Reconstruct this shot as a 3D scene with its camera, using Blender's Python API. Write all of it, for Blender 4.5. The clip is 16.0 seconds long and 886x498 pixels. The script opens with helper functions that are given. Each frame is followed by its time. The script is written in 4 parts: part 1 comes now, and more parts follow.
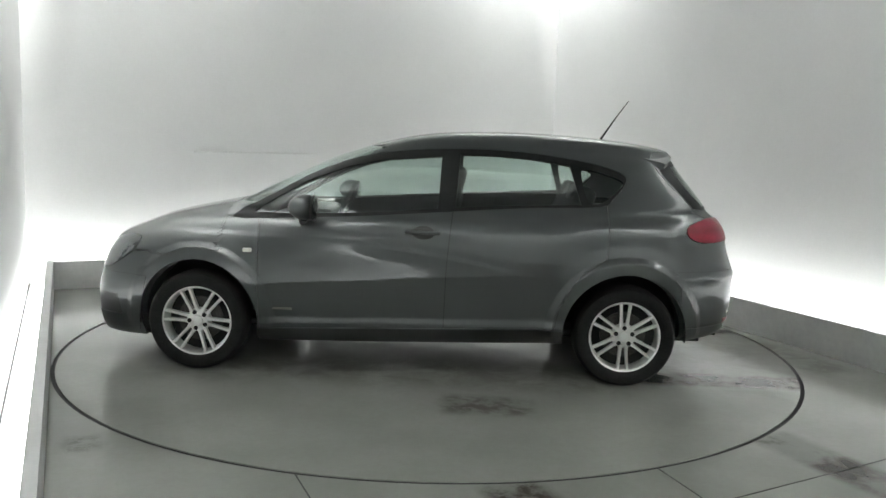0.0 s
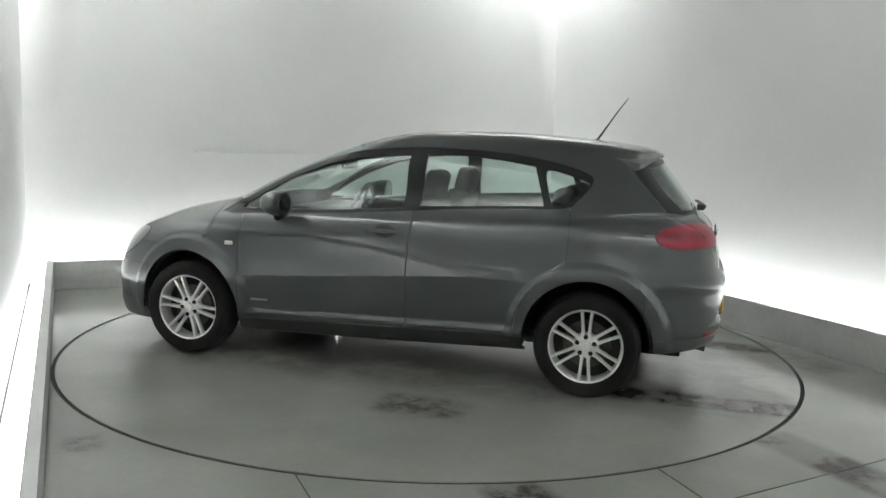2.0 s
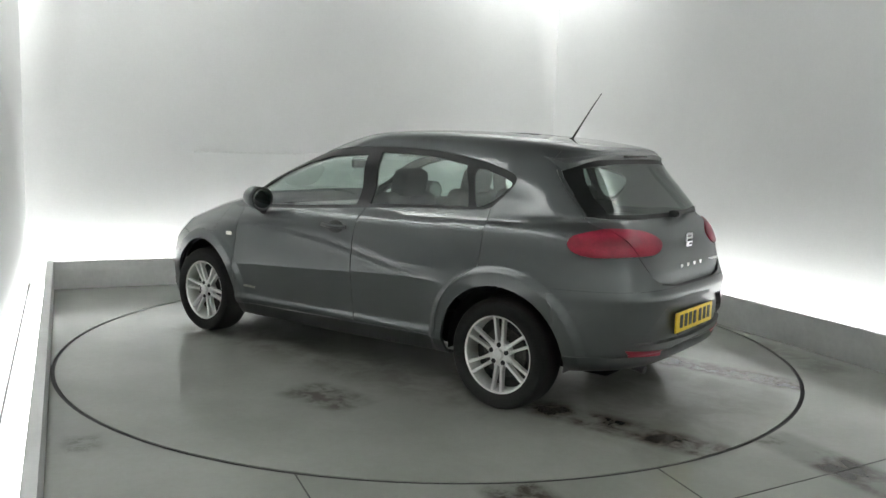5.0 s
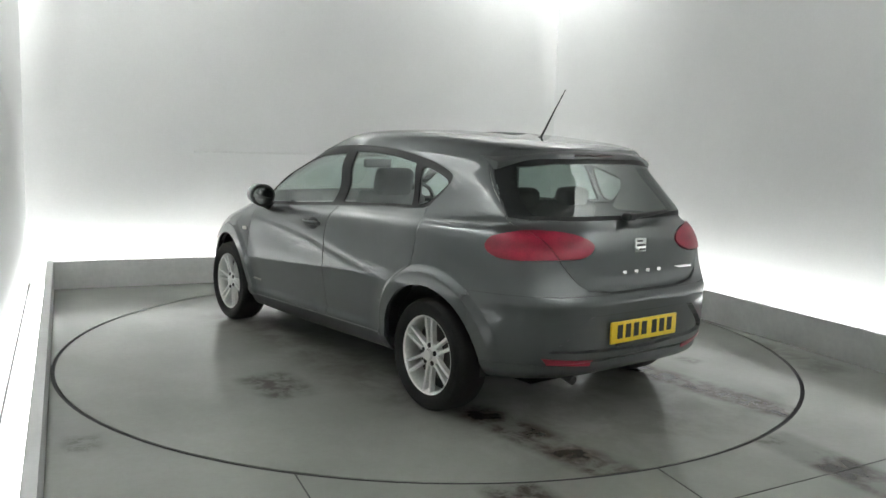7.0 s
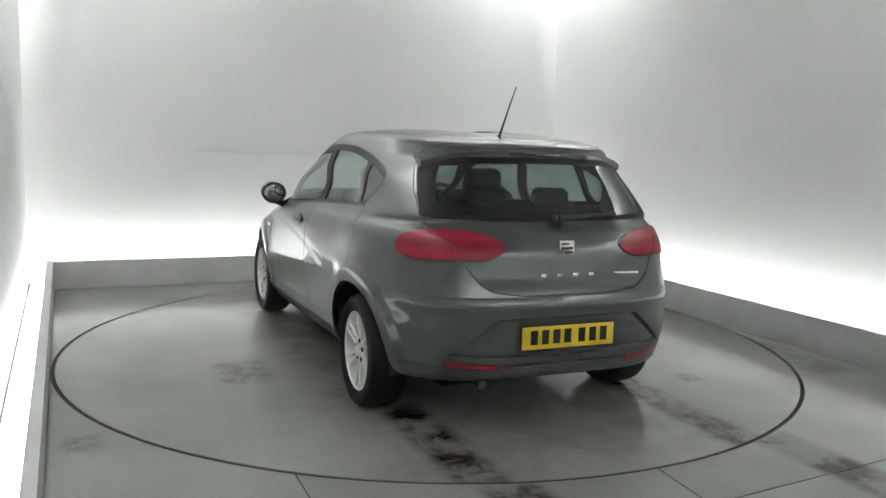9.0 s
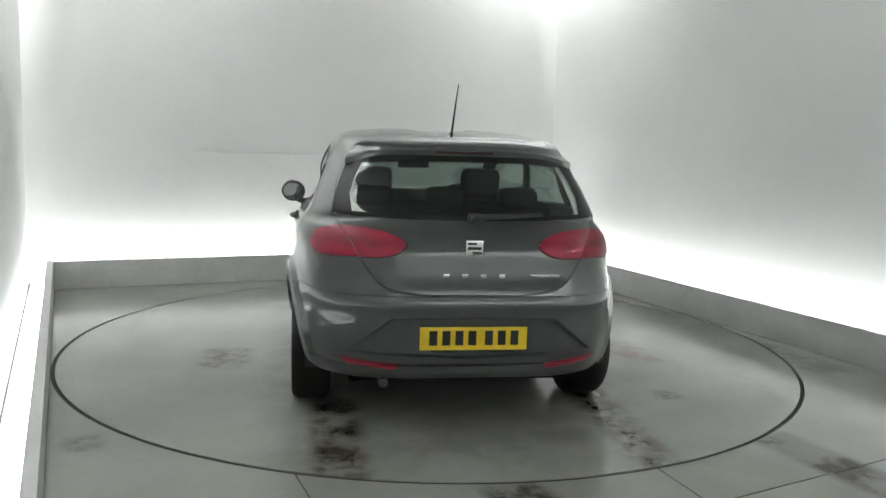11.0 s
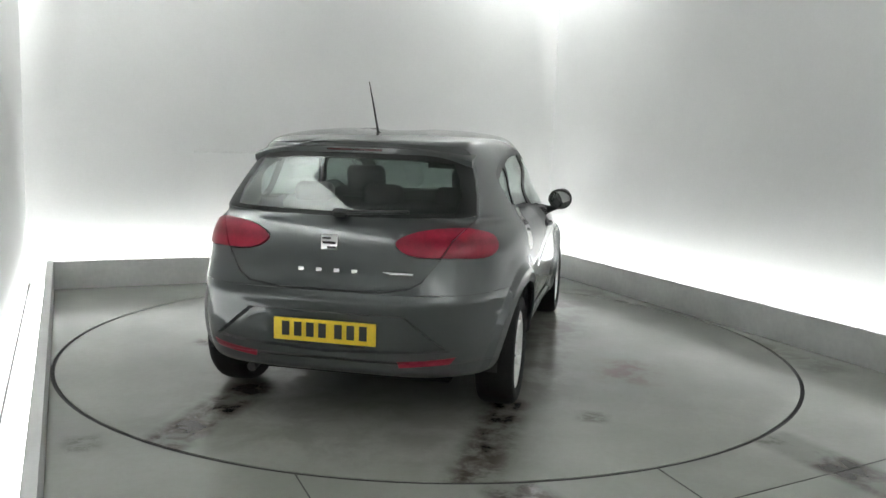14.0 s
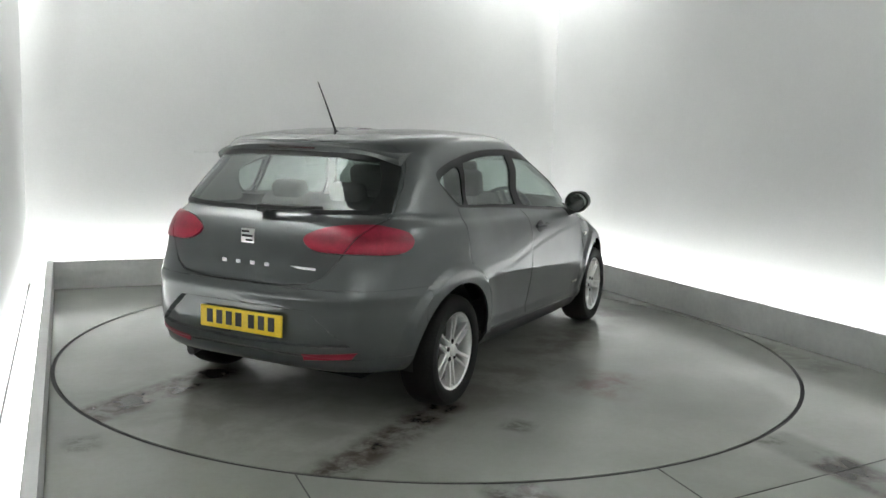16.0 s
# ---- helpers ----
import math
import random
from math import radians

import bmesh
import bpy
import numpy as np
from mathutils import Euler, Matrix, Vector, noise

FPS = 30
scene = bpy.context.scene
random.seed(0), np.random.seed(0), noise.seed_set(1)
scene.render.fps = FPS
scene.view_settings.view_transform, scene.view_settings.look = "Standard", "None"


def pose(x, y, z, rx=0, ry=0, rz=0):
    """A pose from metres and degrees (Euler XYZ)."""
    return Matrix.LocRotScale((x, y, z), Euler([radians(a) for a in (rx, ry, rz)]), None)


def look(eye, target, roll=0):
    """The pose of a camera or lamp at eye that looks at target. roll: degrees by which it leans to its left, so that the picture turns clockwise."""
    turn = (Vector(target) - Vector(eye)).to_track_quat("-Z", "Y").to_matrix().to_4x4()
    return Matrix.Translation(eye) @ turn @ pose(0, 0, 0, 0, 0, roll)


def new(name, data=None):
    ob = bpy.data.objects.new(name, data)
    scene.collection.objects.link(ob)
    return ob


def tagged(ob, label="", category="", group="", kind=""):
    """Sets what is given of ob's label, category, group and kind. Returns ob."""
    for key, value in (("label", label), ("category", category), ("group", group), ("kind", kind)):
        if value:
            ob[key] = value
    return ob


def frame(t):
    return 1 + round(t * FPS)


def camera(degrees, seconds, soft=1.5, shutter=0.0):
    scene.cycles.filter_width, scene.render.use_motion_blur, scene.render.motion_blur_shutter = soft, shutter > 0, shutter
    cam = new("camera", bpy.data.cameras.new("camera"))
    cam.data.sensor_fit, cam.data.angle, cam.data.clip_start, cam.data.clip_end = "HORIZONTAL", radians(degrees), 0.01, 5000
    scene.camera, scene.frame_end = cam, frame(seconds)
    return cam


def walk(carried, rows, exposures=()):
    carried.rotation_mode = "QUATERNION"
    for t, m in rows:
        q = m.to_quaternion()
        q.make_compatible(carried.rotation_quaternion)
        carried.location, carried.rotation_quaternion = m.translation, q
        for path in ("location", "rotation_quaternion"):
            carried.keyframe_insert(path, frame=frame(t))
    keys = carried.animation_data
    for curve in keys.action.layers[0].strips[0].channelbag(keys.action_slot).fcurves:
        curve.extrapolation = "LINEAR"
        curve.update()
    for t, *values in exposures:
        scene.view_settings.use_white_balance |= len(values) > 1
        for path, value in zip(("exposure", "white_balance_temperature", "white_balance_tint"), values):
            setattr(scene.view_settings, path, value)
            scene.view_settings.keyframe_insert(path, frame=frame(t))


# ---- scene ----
PHI = 24.19
TURN_0, TURN_RATE = 177.22, -7.153
cam = camera(56.71, 16.0, soft=1.5)
EYE_Y, EYE_Z, YAW, PITCH, ROLL = -5.746, 1.434, 0.679, -7.587, 1.763
CAM = look((0, EYE_Y, EYE_Z), (math.sin(radians(YAW)) * math.cos(radians(PITCH)), EYE_Y + math.cos(radians(YAW)) * math.cos(radians(PITCH)), EYE_Z + math.sin(radians(PITCH))), ROLL)
walk(cam, [(0, CAM), (16, CAM)], [(0, 0.4), (16, 0.4)])

# ---- light: cove tubes behind the skirting and above the walls ----
world = bpy.data.worlds.new("world")
scene.world = world
world.use_nodes = True
world.node_tree.nodes["Background"].inputs[0].default_value = (0.8, 0.85, 0.85, 1)
world.node_tree.nodes["Background"].inputs[1].default_value = 0.05
COVE_LOW, COVE_TOP = 10.0, 62.0


# ---- materials ----
def mat(name, color, rough=0.5, metal=0.0, coat=0.0, coat_rough=0.03, spec=0.5, grain=0.0, scale=40.0, bump=0.0, stain=0.0, stain_scale=2.0, rough_var=0.0):
    m = bpy.data.materials.new(name)
    m.use_nodes = True
    nt = m.node_tree
    b = nt.nodes["Principled BSDF"]
    b.inputs["Base Color"].default_value = (*color, 1)
    b.inputs["Roughness"].default_value = rough
    b.inputs["Metallic"].default_value = metal
    b.inputs["Coat Weight"].default_value = coat
    b.inputs["Coat Roughness"].default_value = coat_rough
    b.inputs["Coat IOR"].default_value = 1.65
    b.inputs["Specular IOR Level"].default_value = spec
    if grain or stain or bump or rough_var:
        tc = nt.nodes.new("ShaderNodeTexCoord")
        n1 = nt.nodes.new("ShaderNodeTexNoise")
        n1.inputs["Scale"].default_value = scale
        n1.inputs["Detail"].default_value = 5
        n2 = nt.nodes.new("ShaderNodeTexNoise")
        n2.inputs["Scale"].default_value = stain_scale
        n2.inputs["Detail"].default_value = 6
        n2.inputs["Roughness"].default_value = 0.6
        for n in (n1, n2):
            nt.links.new(tc.outputs["Object"], n.inputs["Vector"])
        def ranged(src, lo, hi):
            r = nt.nodes.new("ShaderNodeMapRange")
            r.inputs[1].default_value, r.inputs[2].default_value = 0.3, 0.7
            r.inputs[3].default_value, r.inputs[4].default_value = lo, hi
            nt.links.new(src.outputs["Fac"], r.inputs[0])
            return r.outputs[0]
        mul = nt.nodes.new("ShaderNodeMath")
        mul.operation = "MULTIPLY"
        nt.links.new(ranged(n1, 1 - grain, 1 + grain), mul.inputs[0])
        nt.links.new(ranged(n2, 1 - stain, 1 + stain), mul.inputs[1])
        mix = nt.nodes.new("ShaderNodeMix")
        mix.data_type, mix.blend_type = "RGBA", "MULTIPLY"
        mix.inputs["Factor"].default_value = 1
        mix.inputs["A"].default_value = (*color, 1)
        nt.links.new(mul.outputs[0], mix.inputs["B"])
        nt.links.new(mix.outputs["Result"], b.inputs["Base Color"])
        if rough_var:
            nt.links.new(ranged(n2, rough - rough_var, rough + rough_var), b.inputs["Roughness"])
        if bump:
            bn = nt.nodes.new("ShaderNodeBump")
            bn.inputs["Strength"].default_value = bump
            bn.inputs["Distance"].default_value = 0.002
            nt.links.new(n1.outputs["Fac"], bn.inputs["Height"])
            nt.links.new(bn.outputs["Normal"], b.inputs["Normal"])
    return m


def glow(name, color, strength):
    m = bpy.data.materials.new(name)
    m.use_nodes = True
    b = m.node_tree.nodes["Principled BSDF"]
    b.inputs["Base Color"].default_value = (0.8, 0.8, 0.8, 1)
    b.inputs["Emission Color"].default_value = (*color, 1)
    b.inputs["Emission Strength"].default_value = strength
    return m


def pane_mat(name, tint, base=0.07, gloss=0.02):
    m = bpy.data.materials.new(name)
    m.use_nodes = True
    nt = m.node_tree
    nt.nodes.remove(nt.nodes["Principled BSDF"])
    tr = nt.nodes.new("ShaderNodeBsdfTransparent")
    tr.inputs["Color"].default_value = (*tint, 1)
    gl = nt.nodes.new("ShaderNodeBsdfGlossy")
    gl.inputs["Roughness"].default_value = gloss
    gl.inputs["Color"].default_value = (0.95, 1, 0.98, 1)
    lw = nt.nodes.new("ShaderNodeLayerWeight")
    lw.inputs["Blend"].default_value = 0.5
    pw = nt.nodes.new("ShaderNodeMath")
    pw.operation = "POWER"
    pw.inputs[1].default_value = 4.2
    nt.links.new(lw.outputs["Facing"], pw.inputs[0])
    fr = nt.nodes.new("ShaderNodeMapRange")
    fr.inputs[3].default_value, fr.inputs[4].default_value = base, 0.95
    nt.links.new(pw.outputs[0], fr.inputs[0])
    mx = nt.nodes.new("ShaderNodeMixShader")
    nt.links.new(fr.outputs[0], mx.inputs[0])
    nt.links.new(tr.outputs[0], mx.inputs[1])
    nt.links.new(gl.outputs[0], mx.inputs[2])
    nt.links.new(mx.outputs[0], nt.nodes["Material Output"].inputs["Surface"])
    return m


def box_mask(nt, co, x0, x1, y0, y1, soft):
    """1 inside a rectangle of the XY plane, fading over soft metres."""
    sep = nt.nodes.new("ShaderNodeSeparateXYZ")
    nt.links.new(co, sep.inputs[0])
    outs = []
    for ax, lo, hi in ((0, x0, x1), (1, y0, y1)):
        sub = nt.nodes.new("ShaderNodeMath")
        sub.operation = "SUBTRACT"
        sub.inputs[1].default_value = (lo + hi) / 2
        nt.links.new(sep.outputs[ax], sub.inputs[0])
        ab = nt.nodes.new("ShaderNodeMath")
        ab.operation = "ABSOLUTE"
        nt.links.new(sub.outputs[0], ab.inputs[0])
        r = nt.nodes.new("ShaderNodeMapRange")
        r.interpolation_type = "SMOOTHSTEP"
        half = (hi - lo) / 2
        r.inputs[1].default_value, r.inputs[2].default_value = half - soft, half + soft
        r.inputs[3].default_value, r.inputs[4].default_value = 1, 0
        nt.links.new(ab.outputs[0], r.inputs[0])
        outs.append(r.outputs[0])
    mul = nt.nodes.new("ShaderNodeMath")
    mul.operation = "MULTIPLY"
    nt.links.new(outs[0], mul.inputs[0])
    nt.links.new(outs[1], mul.inputs[1])
    return mul.outputs[0]


def floor_mat(name, marks):
    """Worn grey floor paint with dirty marks and darker patches: (x0, x1, y0, y1, soft, strength, patchiness, colour).
    """
    m = bpy.data.materials.new(name)
    m.use_nodes = True
    nt = m.node_tree
    b = nt.nodes["Principled BSDF"]
    tc = nt.nodes.new("ShaderNodeTexCoord")
    co = tc.outputs["Object"]
    def noise_node(scale, detail=6, rough=0.6, dist=0.0):
        n = nt.nodes.new("ShaderNodeTexNoise")
        n.inputs["Scale"].default_value, n.inputs["Detail"].default_value = scale, detail
        n.inputs["Roughness"].default_value, n.inputs["Distortion"].default_value = rough, dist
        nt.links.new(co, n.inputs["Vector"])
        return n.outputs["Fac"]
    def ramp(src, a, bb, lo, hi):
        r = nt.nodes.new("ShaderNodeMapRange")
        r.interpolation_type = "SMOOTHSTEP"
        r.inputs[1].default_value, r.inputs[2].default_value = a, bb
        r.inputs[3].default_value, r.inputs[4].default_value = lo, hi
        nt.links.new(src, r.inputs[0])
        return r.outputs[0]
    def mixed(fac, a, bb, mode="MIX"):
        x = nt.nodes.new("ShaderNodeMix")
        x.data_type, x.blend_type = "RGBA", mode
        if isinstance(fac, float):
            x.inputs["Factor"].default_value = fac
        else:
            nt.links.new(fac, x.inputs["Factor"])
        for key, v in (("A", a), ("B", bb)):
            if isinstance(v, tuple):
                x.inputs[key].default_value = (*v, 1)
            else:
                nt.links.new(v, x.inputs[key])
        return x.outputs["Result"]
    def times(a, bb):
        x = nt.nodes.new("ShaderNodeMath")
        x.operation = "MULTIPLY"
        for k, v in ((0, a), (1, bb)):
            if isinstance(v, float):
                x.inputs[k].default_value = v
            else:
                nt.links.new(v, x.inputs[k])
        return x.outputs[0]
    col = mixed(ramp(noise_node(1.1, 3, 0.5), 0.25, 0.75, 0.0, 1.0), FLOOR_A, FLOOR_B)
    col = mixed(ramp(noise_node(60.0, 3, 0.6), 0.2, 0.8, 0.0, 0.10), col, (0.20, 0.20, 0.185))
    col = mixed(ramp(noise_node(22.0, 2, 0.5), 0.2, 0.8, 0.0, 0.12), col, (0.22, 0.21, 0.18))
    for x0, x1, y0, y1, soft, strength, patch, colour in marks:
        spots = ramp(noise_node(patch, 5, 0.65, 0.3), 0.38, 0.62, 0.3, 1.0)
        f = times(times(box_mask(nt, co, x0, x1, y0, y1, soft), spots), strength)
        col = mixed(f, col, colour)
    nt.links.new(col, b.inputs["Base Color"])
    b.inputs["Specular IOR Level"].default_value = 0.6
    nt.links.new(ramp(noise_node(1.5, 2, 0.5), 0.25, 0.75, FLOOR_ROUGH - 0.02, FLOOR_ROUGH + 0.05), b.inputs["Roughness"])
    return m


DIRT = (0.045, 0.030, 0.023)
FLOOR_A, FLOOR_B, FLOOR_ROUGH = (0.275, 0.287, 0.258), (0.350, 0.360, 0.330), 0.16
M = {
    "wall": mat("white_wall_paint", (0.74, 0.745, 0.74), 0.6, grain=0.015, scale=60, stain=0.03, stain_scale=0.8, bump=0.1),
    "skirt": mat("grey_skirting_paint", (0.70, 0.705, 0.695), 0.4, grain=0.04, scale=25, stain=0.08, stain_scale=2.5, bump=0.1),
    "trim": mat("white_trim_paint", (0.68, 0.69, 0.68), 0.5, grain=0.03, scale=30, stain=0.04),
    "ceiling": mat("grey_ceiling_paint", (0.32, 0.32, 0.32), 0.7, grain=0.02, scale=30),
    "dark": mat("dark_gap", (0.02, 0.02, 0.02), 0.8),
    "joint": mat("dark_floor_joint", (0.05, 0.05, 0.045), 0.7, grain=0.3, scale=30),
    "tube": glow("cove_tube_glow", (0.985, 1.0, 0.99), COVE_LOW),
    "tube_top": glow("ceiling_cove_glow", (0.975, 1.0, 0.98), COVE_TOP),
    "paint": mat("grey_metallic_paint", (0.070, 0.079, 0.079), 0.34, metal=0.5, coat=0.9, coat_rough=0.03, grain=0.03, scale=900, stain=0.03, stain_scale=3, rough_var=0.03),
    "black": mat("satin_black_trim", (0.012, 0.013, 0.013), 0.42, spec=0.25, grain=0.1, scale=60),
    "plastic": mat("black_plastic", (0.022, 0.023, 0.023), 0.5, grain=0.15, scale=300, bump=0.2),
    "rubber": mat("tyre_rubber", (0.010, 0.010, 0.010), 0.7, spec=0.3, grain=0.25, scale=80, stain=0.3, stain_scale=9, bump=0.3),
    "alloy": mat("silver_alloy", (0.84, 0.84, 0.82), 0.28, metal=0.55, grain=0.05, scale=80, stain=0.08, stain_scale=12),
    "alloy_dark": mat("shaded_cast_metal", (0.10, 0.10, 0.10), 0.5, metal=0.6, grain=0.2, scale=60),
    "steel": mat("brake_steel", (0.10, 0.095, 0.09), 0.4, metal=0.9, grain=0.2, scale=60),
    "chrome": mat("chrome", (0.75, 0.75, 0.75), 0.12, metal=1.0, grain=0.03, scale=60),
    "fabric": mat("dark_grey_seat_fabric", (0.03, 0.032, 0.034), 0.9, grain=0.35, scale=250, bump=0.4),
    "cabin": mat("dark_cabin_plastic", (0.025, 0.026, 0.028), 0.6, grain=0.15, scale=150, bump=0.2),
    "headliner": mat("pale_grey_headlining", (0.35, 0.35, 0.33), 0.9, grain=0.08, scale=200),
    "lamp_red": mat("red_lamp_lens", (0.27, 0.012, 0.034), 0.28, coat=0.05, spec=0.4, grain=0.1, scale=120, stain=0.18, stain_scale=14),
    "lamp_dark": mat("dark_red_lens", (0.045, 0.012, 0.014), 0.2, coat=0.4, grain=0.12, scale=120),
    "lamp_clear": mat("clear_lamp_lens", (0.13, 0.14, 0.15), 0.1, metal=0.4, coat=1.0, grain=0.15, scale=40, stain=0.3, stain_scale=12),
    "amber": mat("pale_indicator_lens", (0.82, 0.80, 0.74), 0.15, coat=1.0, grain=0.1, scale=90),
    "yellow": mat("yellow_plate", (0.85, 0.60, 0.03), 0.35, grain=0.05, scale=60, stain=0.06, stain_scale=12),
    "ink": mat("black_ink", (0.015, 0.015, 0.015), 0.4),
    "glass": pane_mat("clear_side_glass", (0.66, 0.75, 0.71), 0.11),
    "glass_rear": pane_mat("tinted_rear_glass", (0.27, 0.32, 0.30), 0.10),
    "sticker": mat("faded_sticker", (0.16, 0.16, 0.14), 0.5, grain=0.3, scale=200),
    "under": mat("grimy_underbody", (0.012, 0.012, 0.012), 0.85, spec=0.15, grain=0.3, scale=40),
    "mirror": mat("mirror_glass", (0.30, 0.31, 0.31), 0.02, metal=1.0),
}
def add_ribs(m, scale, depth):
    """Fine moulded ribs across a lamp lens."""
    nt = m.node_tree
    b = nt.nodes["Principled BSDF"]
    tc = nt.nodes.new("ShaderNodeTexCoord")
    w = nt.nodes.new("ShaderNodeTexWave")
    w.bands_direction = "Z"
    w.inputs["Scale"].default_value = scale
    w.inputs["Distortion"].default_value = 0.6
    nt.links.new(tc.outputs["Object"], w.inputs["Vector"])
    r = nt.nodes.new("ShaderNodeMapRange")
    r.inputs[3].default_value, r.inputs[4].default_value = 1 - depth, 1 + depth
    nt.links.new(w.outputs["Fac"], r.inputs[0])
    x = nt.nodes.new("ShaderNodeMix")
    x.data_type, x.blend_type = "RGBA", "MULTIPLY"
    x.inputs["Factor"].default_value = 1
    nt.links.new(b.inputs["Base Color"].links[0].from_socket, x.inputs["A"])
    nt.links.new(r.outputs[0], x.inputs["B"])
    nt.links.new(x.outputs["Result"], b.inputs["Base Color"])


add_ribs(M["lamp_red"], 4.0, 0.16)
M["floor"] = floor_mat("worn_floor_paint", [
    (0.72, 0.98, -3.6, -2.32, 0.05, 1.0, 3.0, (0.055, 0.045, 0.038)), (-0.82, -0.56, -3.2, -2.37, 0.05, 0.85, 9.0, DIRT),
    # the second one here is a darker band along the right skirting
    (-2.39, -2.24, -1.38, -1.18, 0.05, 0.45, 14.0, DIRT), (2.05, 2.4, -1.6, 1.6, 0.10, 0.5, 5.0, (0.10, 0.095, 0.085)),
])
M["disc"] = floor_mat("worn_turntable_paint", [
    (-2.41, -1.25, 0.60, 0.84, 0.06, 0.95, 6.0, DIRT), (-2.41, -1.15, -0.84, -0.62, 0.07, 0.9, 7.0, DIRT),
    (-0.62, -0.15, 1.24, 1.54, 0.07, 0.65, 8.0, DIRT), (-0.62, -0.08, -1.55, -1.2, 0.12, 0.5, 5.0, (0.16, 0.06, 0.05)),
    # broad darker patches below the car's flanks and tail
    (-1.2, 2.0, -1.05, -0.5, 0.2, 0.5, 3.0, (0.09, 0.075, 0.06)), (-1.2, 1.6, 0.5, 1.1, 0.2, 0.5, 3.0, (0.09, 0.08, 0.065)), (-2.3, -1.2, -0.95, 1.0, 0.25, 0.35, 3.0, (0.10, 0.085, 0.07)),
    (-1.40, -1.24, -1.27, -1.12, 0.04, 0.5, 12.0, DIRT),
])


# ---- mesh helpers ----
def thing(name, label, category, m=None, kind="", group=""):
    ob = new(name)
    if m is not None:
        ob.matrix_basis = m
    return tagged(ob, label, category, group, kind)


def finish(bm, name, material, smooth=30):
    me = bpy.data.meshes.new(name)
    if smooth:
        for f in bm.faces:
            f.smooth = True
        for e in bm.edges:
            if len(e.link_faces) == 2 and e.calc_face_angle(0) > radians(smooth):
                e.smooth = False
    bm.to_mesh(me)
    bm.free()
    me.materials.append(material)
    return me


def part(name, bm, material, parent=None, label="", smooth=30, m=None):
    ob = new(name, finish(bm, name, material, smooth))
    if parent is not None:
        ob.parent = parent
    if m is not None:
        ob.matrix_basis = m
    if label:
        ob["label"] = label
    return ob


def box(cx, cy, cz, sx, sy, sz, bevel=0.0, seg=2, bm=None, m=None):
    bm = bm or bmesh.new()
    g = bmesh.ops.create_cube(bm, size=1.0)["verts"]
    for v in g:
        v.co = Vector((cx + v.co.x * sx, cy + v.co.y * sy, cz + v.co.z * sz))
    if bevel:
        es = list({e for v in g for e in v.link_edges})
        r = bmesh.ops.bevel(bm, geom=es, offset=bevel, segments=seg, affect="EDGES", profile=0.5)
        g = [v for v in bm.verts if v.is_valid and v in set(r["verts"])] or g
    if m is not None:
        bmesh.ops.transform(bm, matrix=m, verts=g)
    return bm


def lathe(profile, n=48, axis="y", bm=None):
    """Turn (radius, height) pairs round an axis."""
    bm = bm or bmesh.new()
    rings = []
    for r, h in profile:
        ring = []
        for i in range(n):
            a = 2 * math.pi * i / n
            c, s = r * math.cos(a), r * math.sin(a)
            ring.append(bm.verts.new((c, h, s) if axis == "y" else (c, s, h)))
        rings.append(ring)
    for a, b in zip(rings, rings[1:]):
        for i in range(n):
            bm.faces.new((a[i], a[(i + 1) % n], b[(i + 1) % n], b[i]))
    bmesh.ops.recalc_face_normals(bm, faces=bm.faces)
    return bm


def tube(points, radius, n=10, closed=False, bm=None, taper=None):
    bm = bm or bmesh.new()
    pts = [Vector(q) for q in points]
    rings = []
    for i, q in enumerate(pts):
        d = (pts[(i + 1) % len(pts)] - pts[i - 1]) if closed else (pts[min(i + 1, len(pts) - 1)] - pts[max(i - 1, 0)])
        d.normalize()
        up = Vector((0, 0, 1)) if abs(d.z) < 0.9 else Vector((1, 0, 0))
        s = d.cross(up).normalized()
        w = s.cross(d)
        r = radius * (1 if taper is None else 1 + (taper - 1) * i / (len(pts) - 1))
        rings.append([bm.verts.new(q + s * r * math.cos(2 * math.pi * k / n) + w * r * math.sin(2 * math.pi * k / n)) for k in range(n)])
    pairs = list(zip(rings, rings[1:])) + ([(rings[-1], rings[0])] if closed else [])
    for a, b in pairs:
        for k in range(n):
            bm.faces.new((a[k], a[(k + 1) % n], b[(k + 1) % n], b[k]))
    if not closed:
        bm.faces.new(rings[0][::-1])
        bm.faces.new(rings[-1])
    bmesh.ops.recalc_face_normals(bm, faces=bm.faces)
    return bm


def smooth_loop(pts, n=4):
    """Closed Catmull-Rom curve through 2D points."""
    out = []
    k = len(pts)
    for i in range(k):
        p0, p1, p2, p3 = (np.array(pts[(i + j) % k], float) for j in (-1, 0, 1, 2))
        for t in np.arange(n) / n:
            out.append(tuple(0.5 * (2 * p1 + (p2 - p0) * t + (2 * p0 - 5 * p1 + 4 * p2 - p3) * t * t + (3 * p1 - p0 - 3 * p2 + p3) * t ** 3)))
    return out


# ---- room ----
ROOM = pose(0, 0, 0, 0, 0, PHI)
LEFT, RIGHT, BACK, FRONT, SKIRT_H, WALL_H = 2.464, 2.5145, 2.7615, -6.7, 0.25, 3.4
GAP_LEFT, GAP_RIGHT, GAP_BACK = 0.215, 0.38, 0.34


def slab(name, x0, x1, y0, y1, z0, z1, material, label, bevel=0.0, category="wall"):
    cx, cy, cz = (x0 + x1) / 2, (y0 + y1) / 2, (z0 + z1) / 2
    bm = box(0, 0, 0, x1 - x0, y1 - y0, z1 - z0, bevel)
    ob = part(name, bm, material, None, label, 30, ROOM @ pose(cx, cy, cz))
    return tagged(ob, category=category, kind="structure")


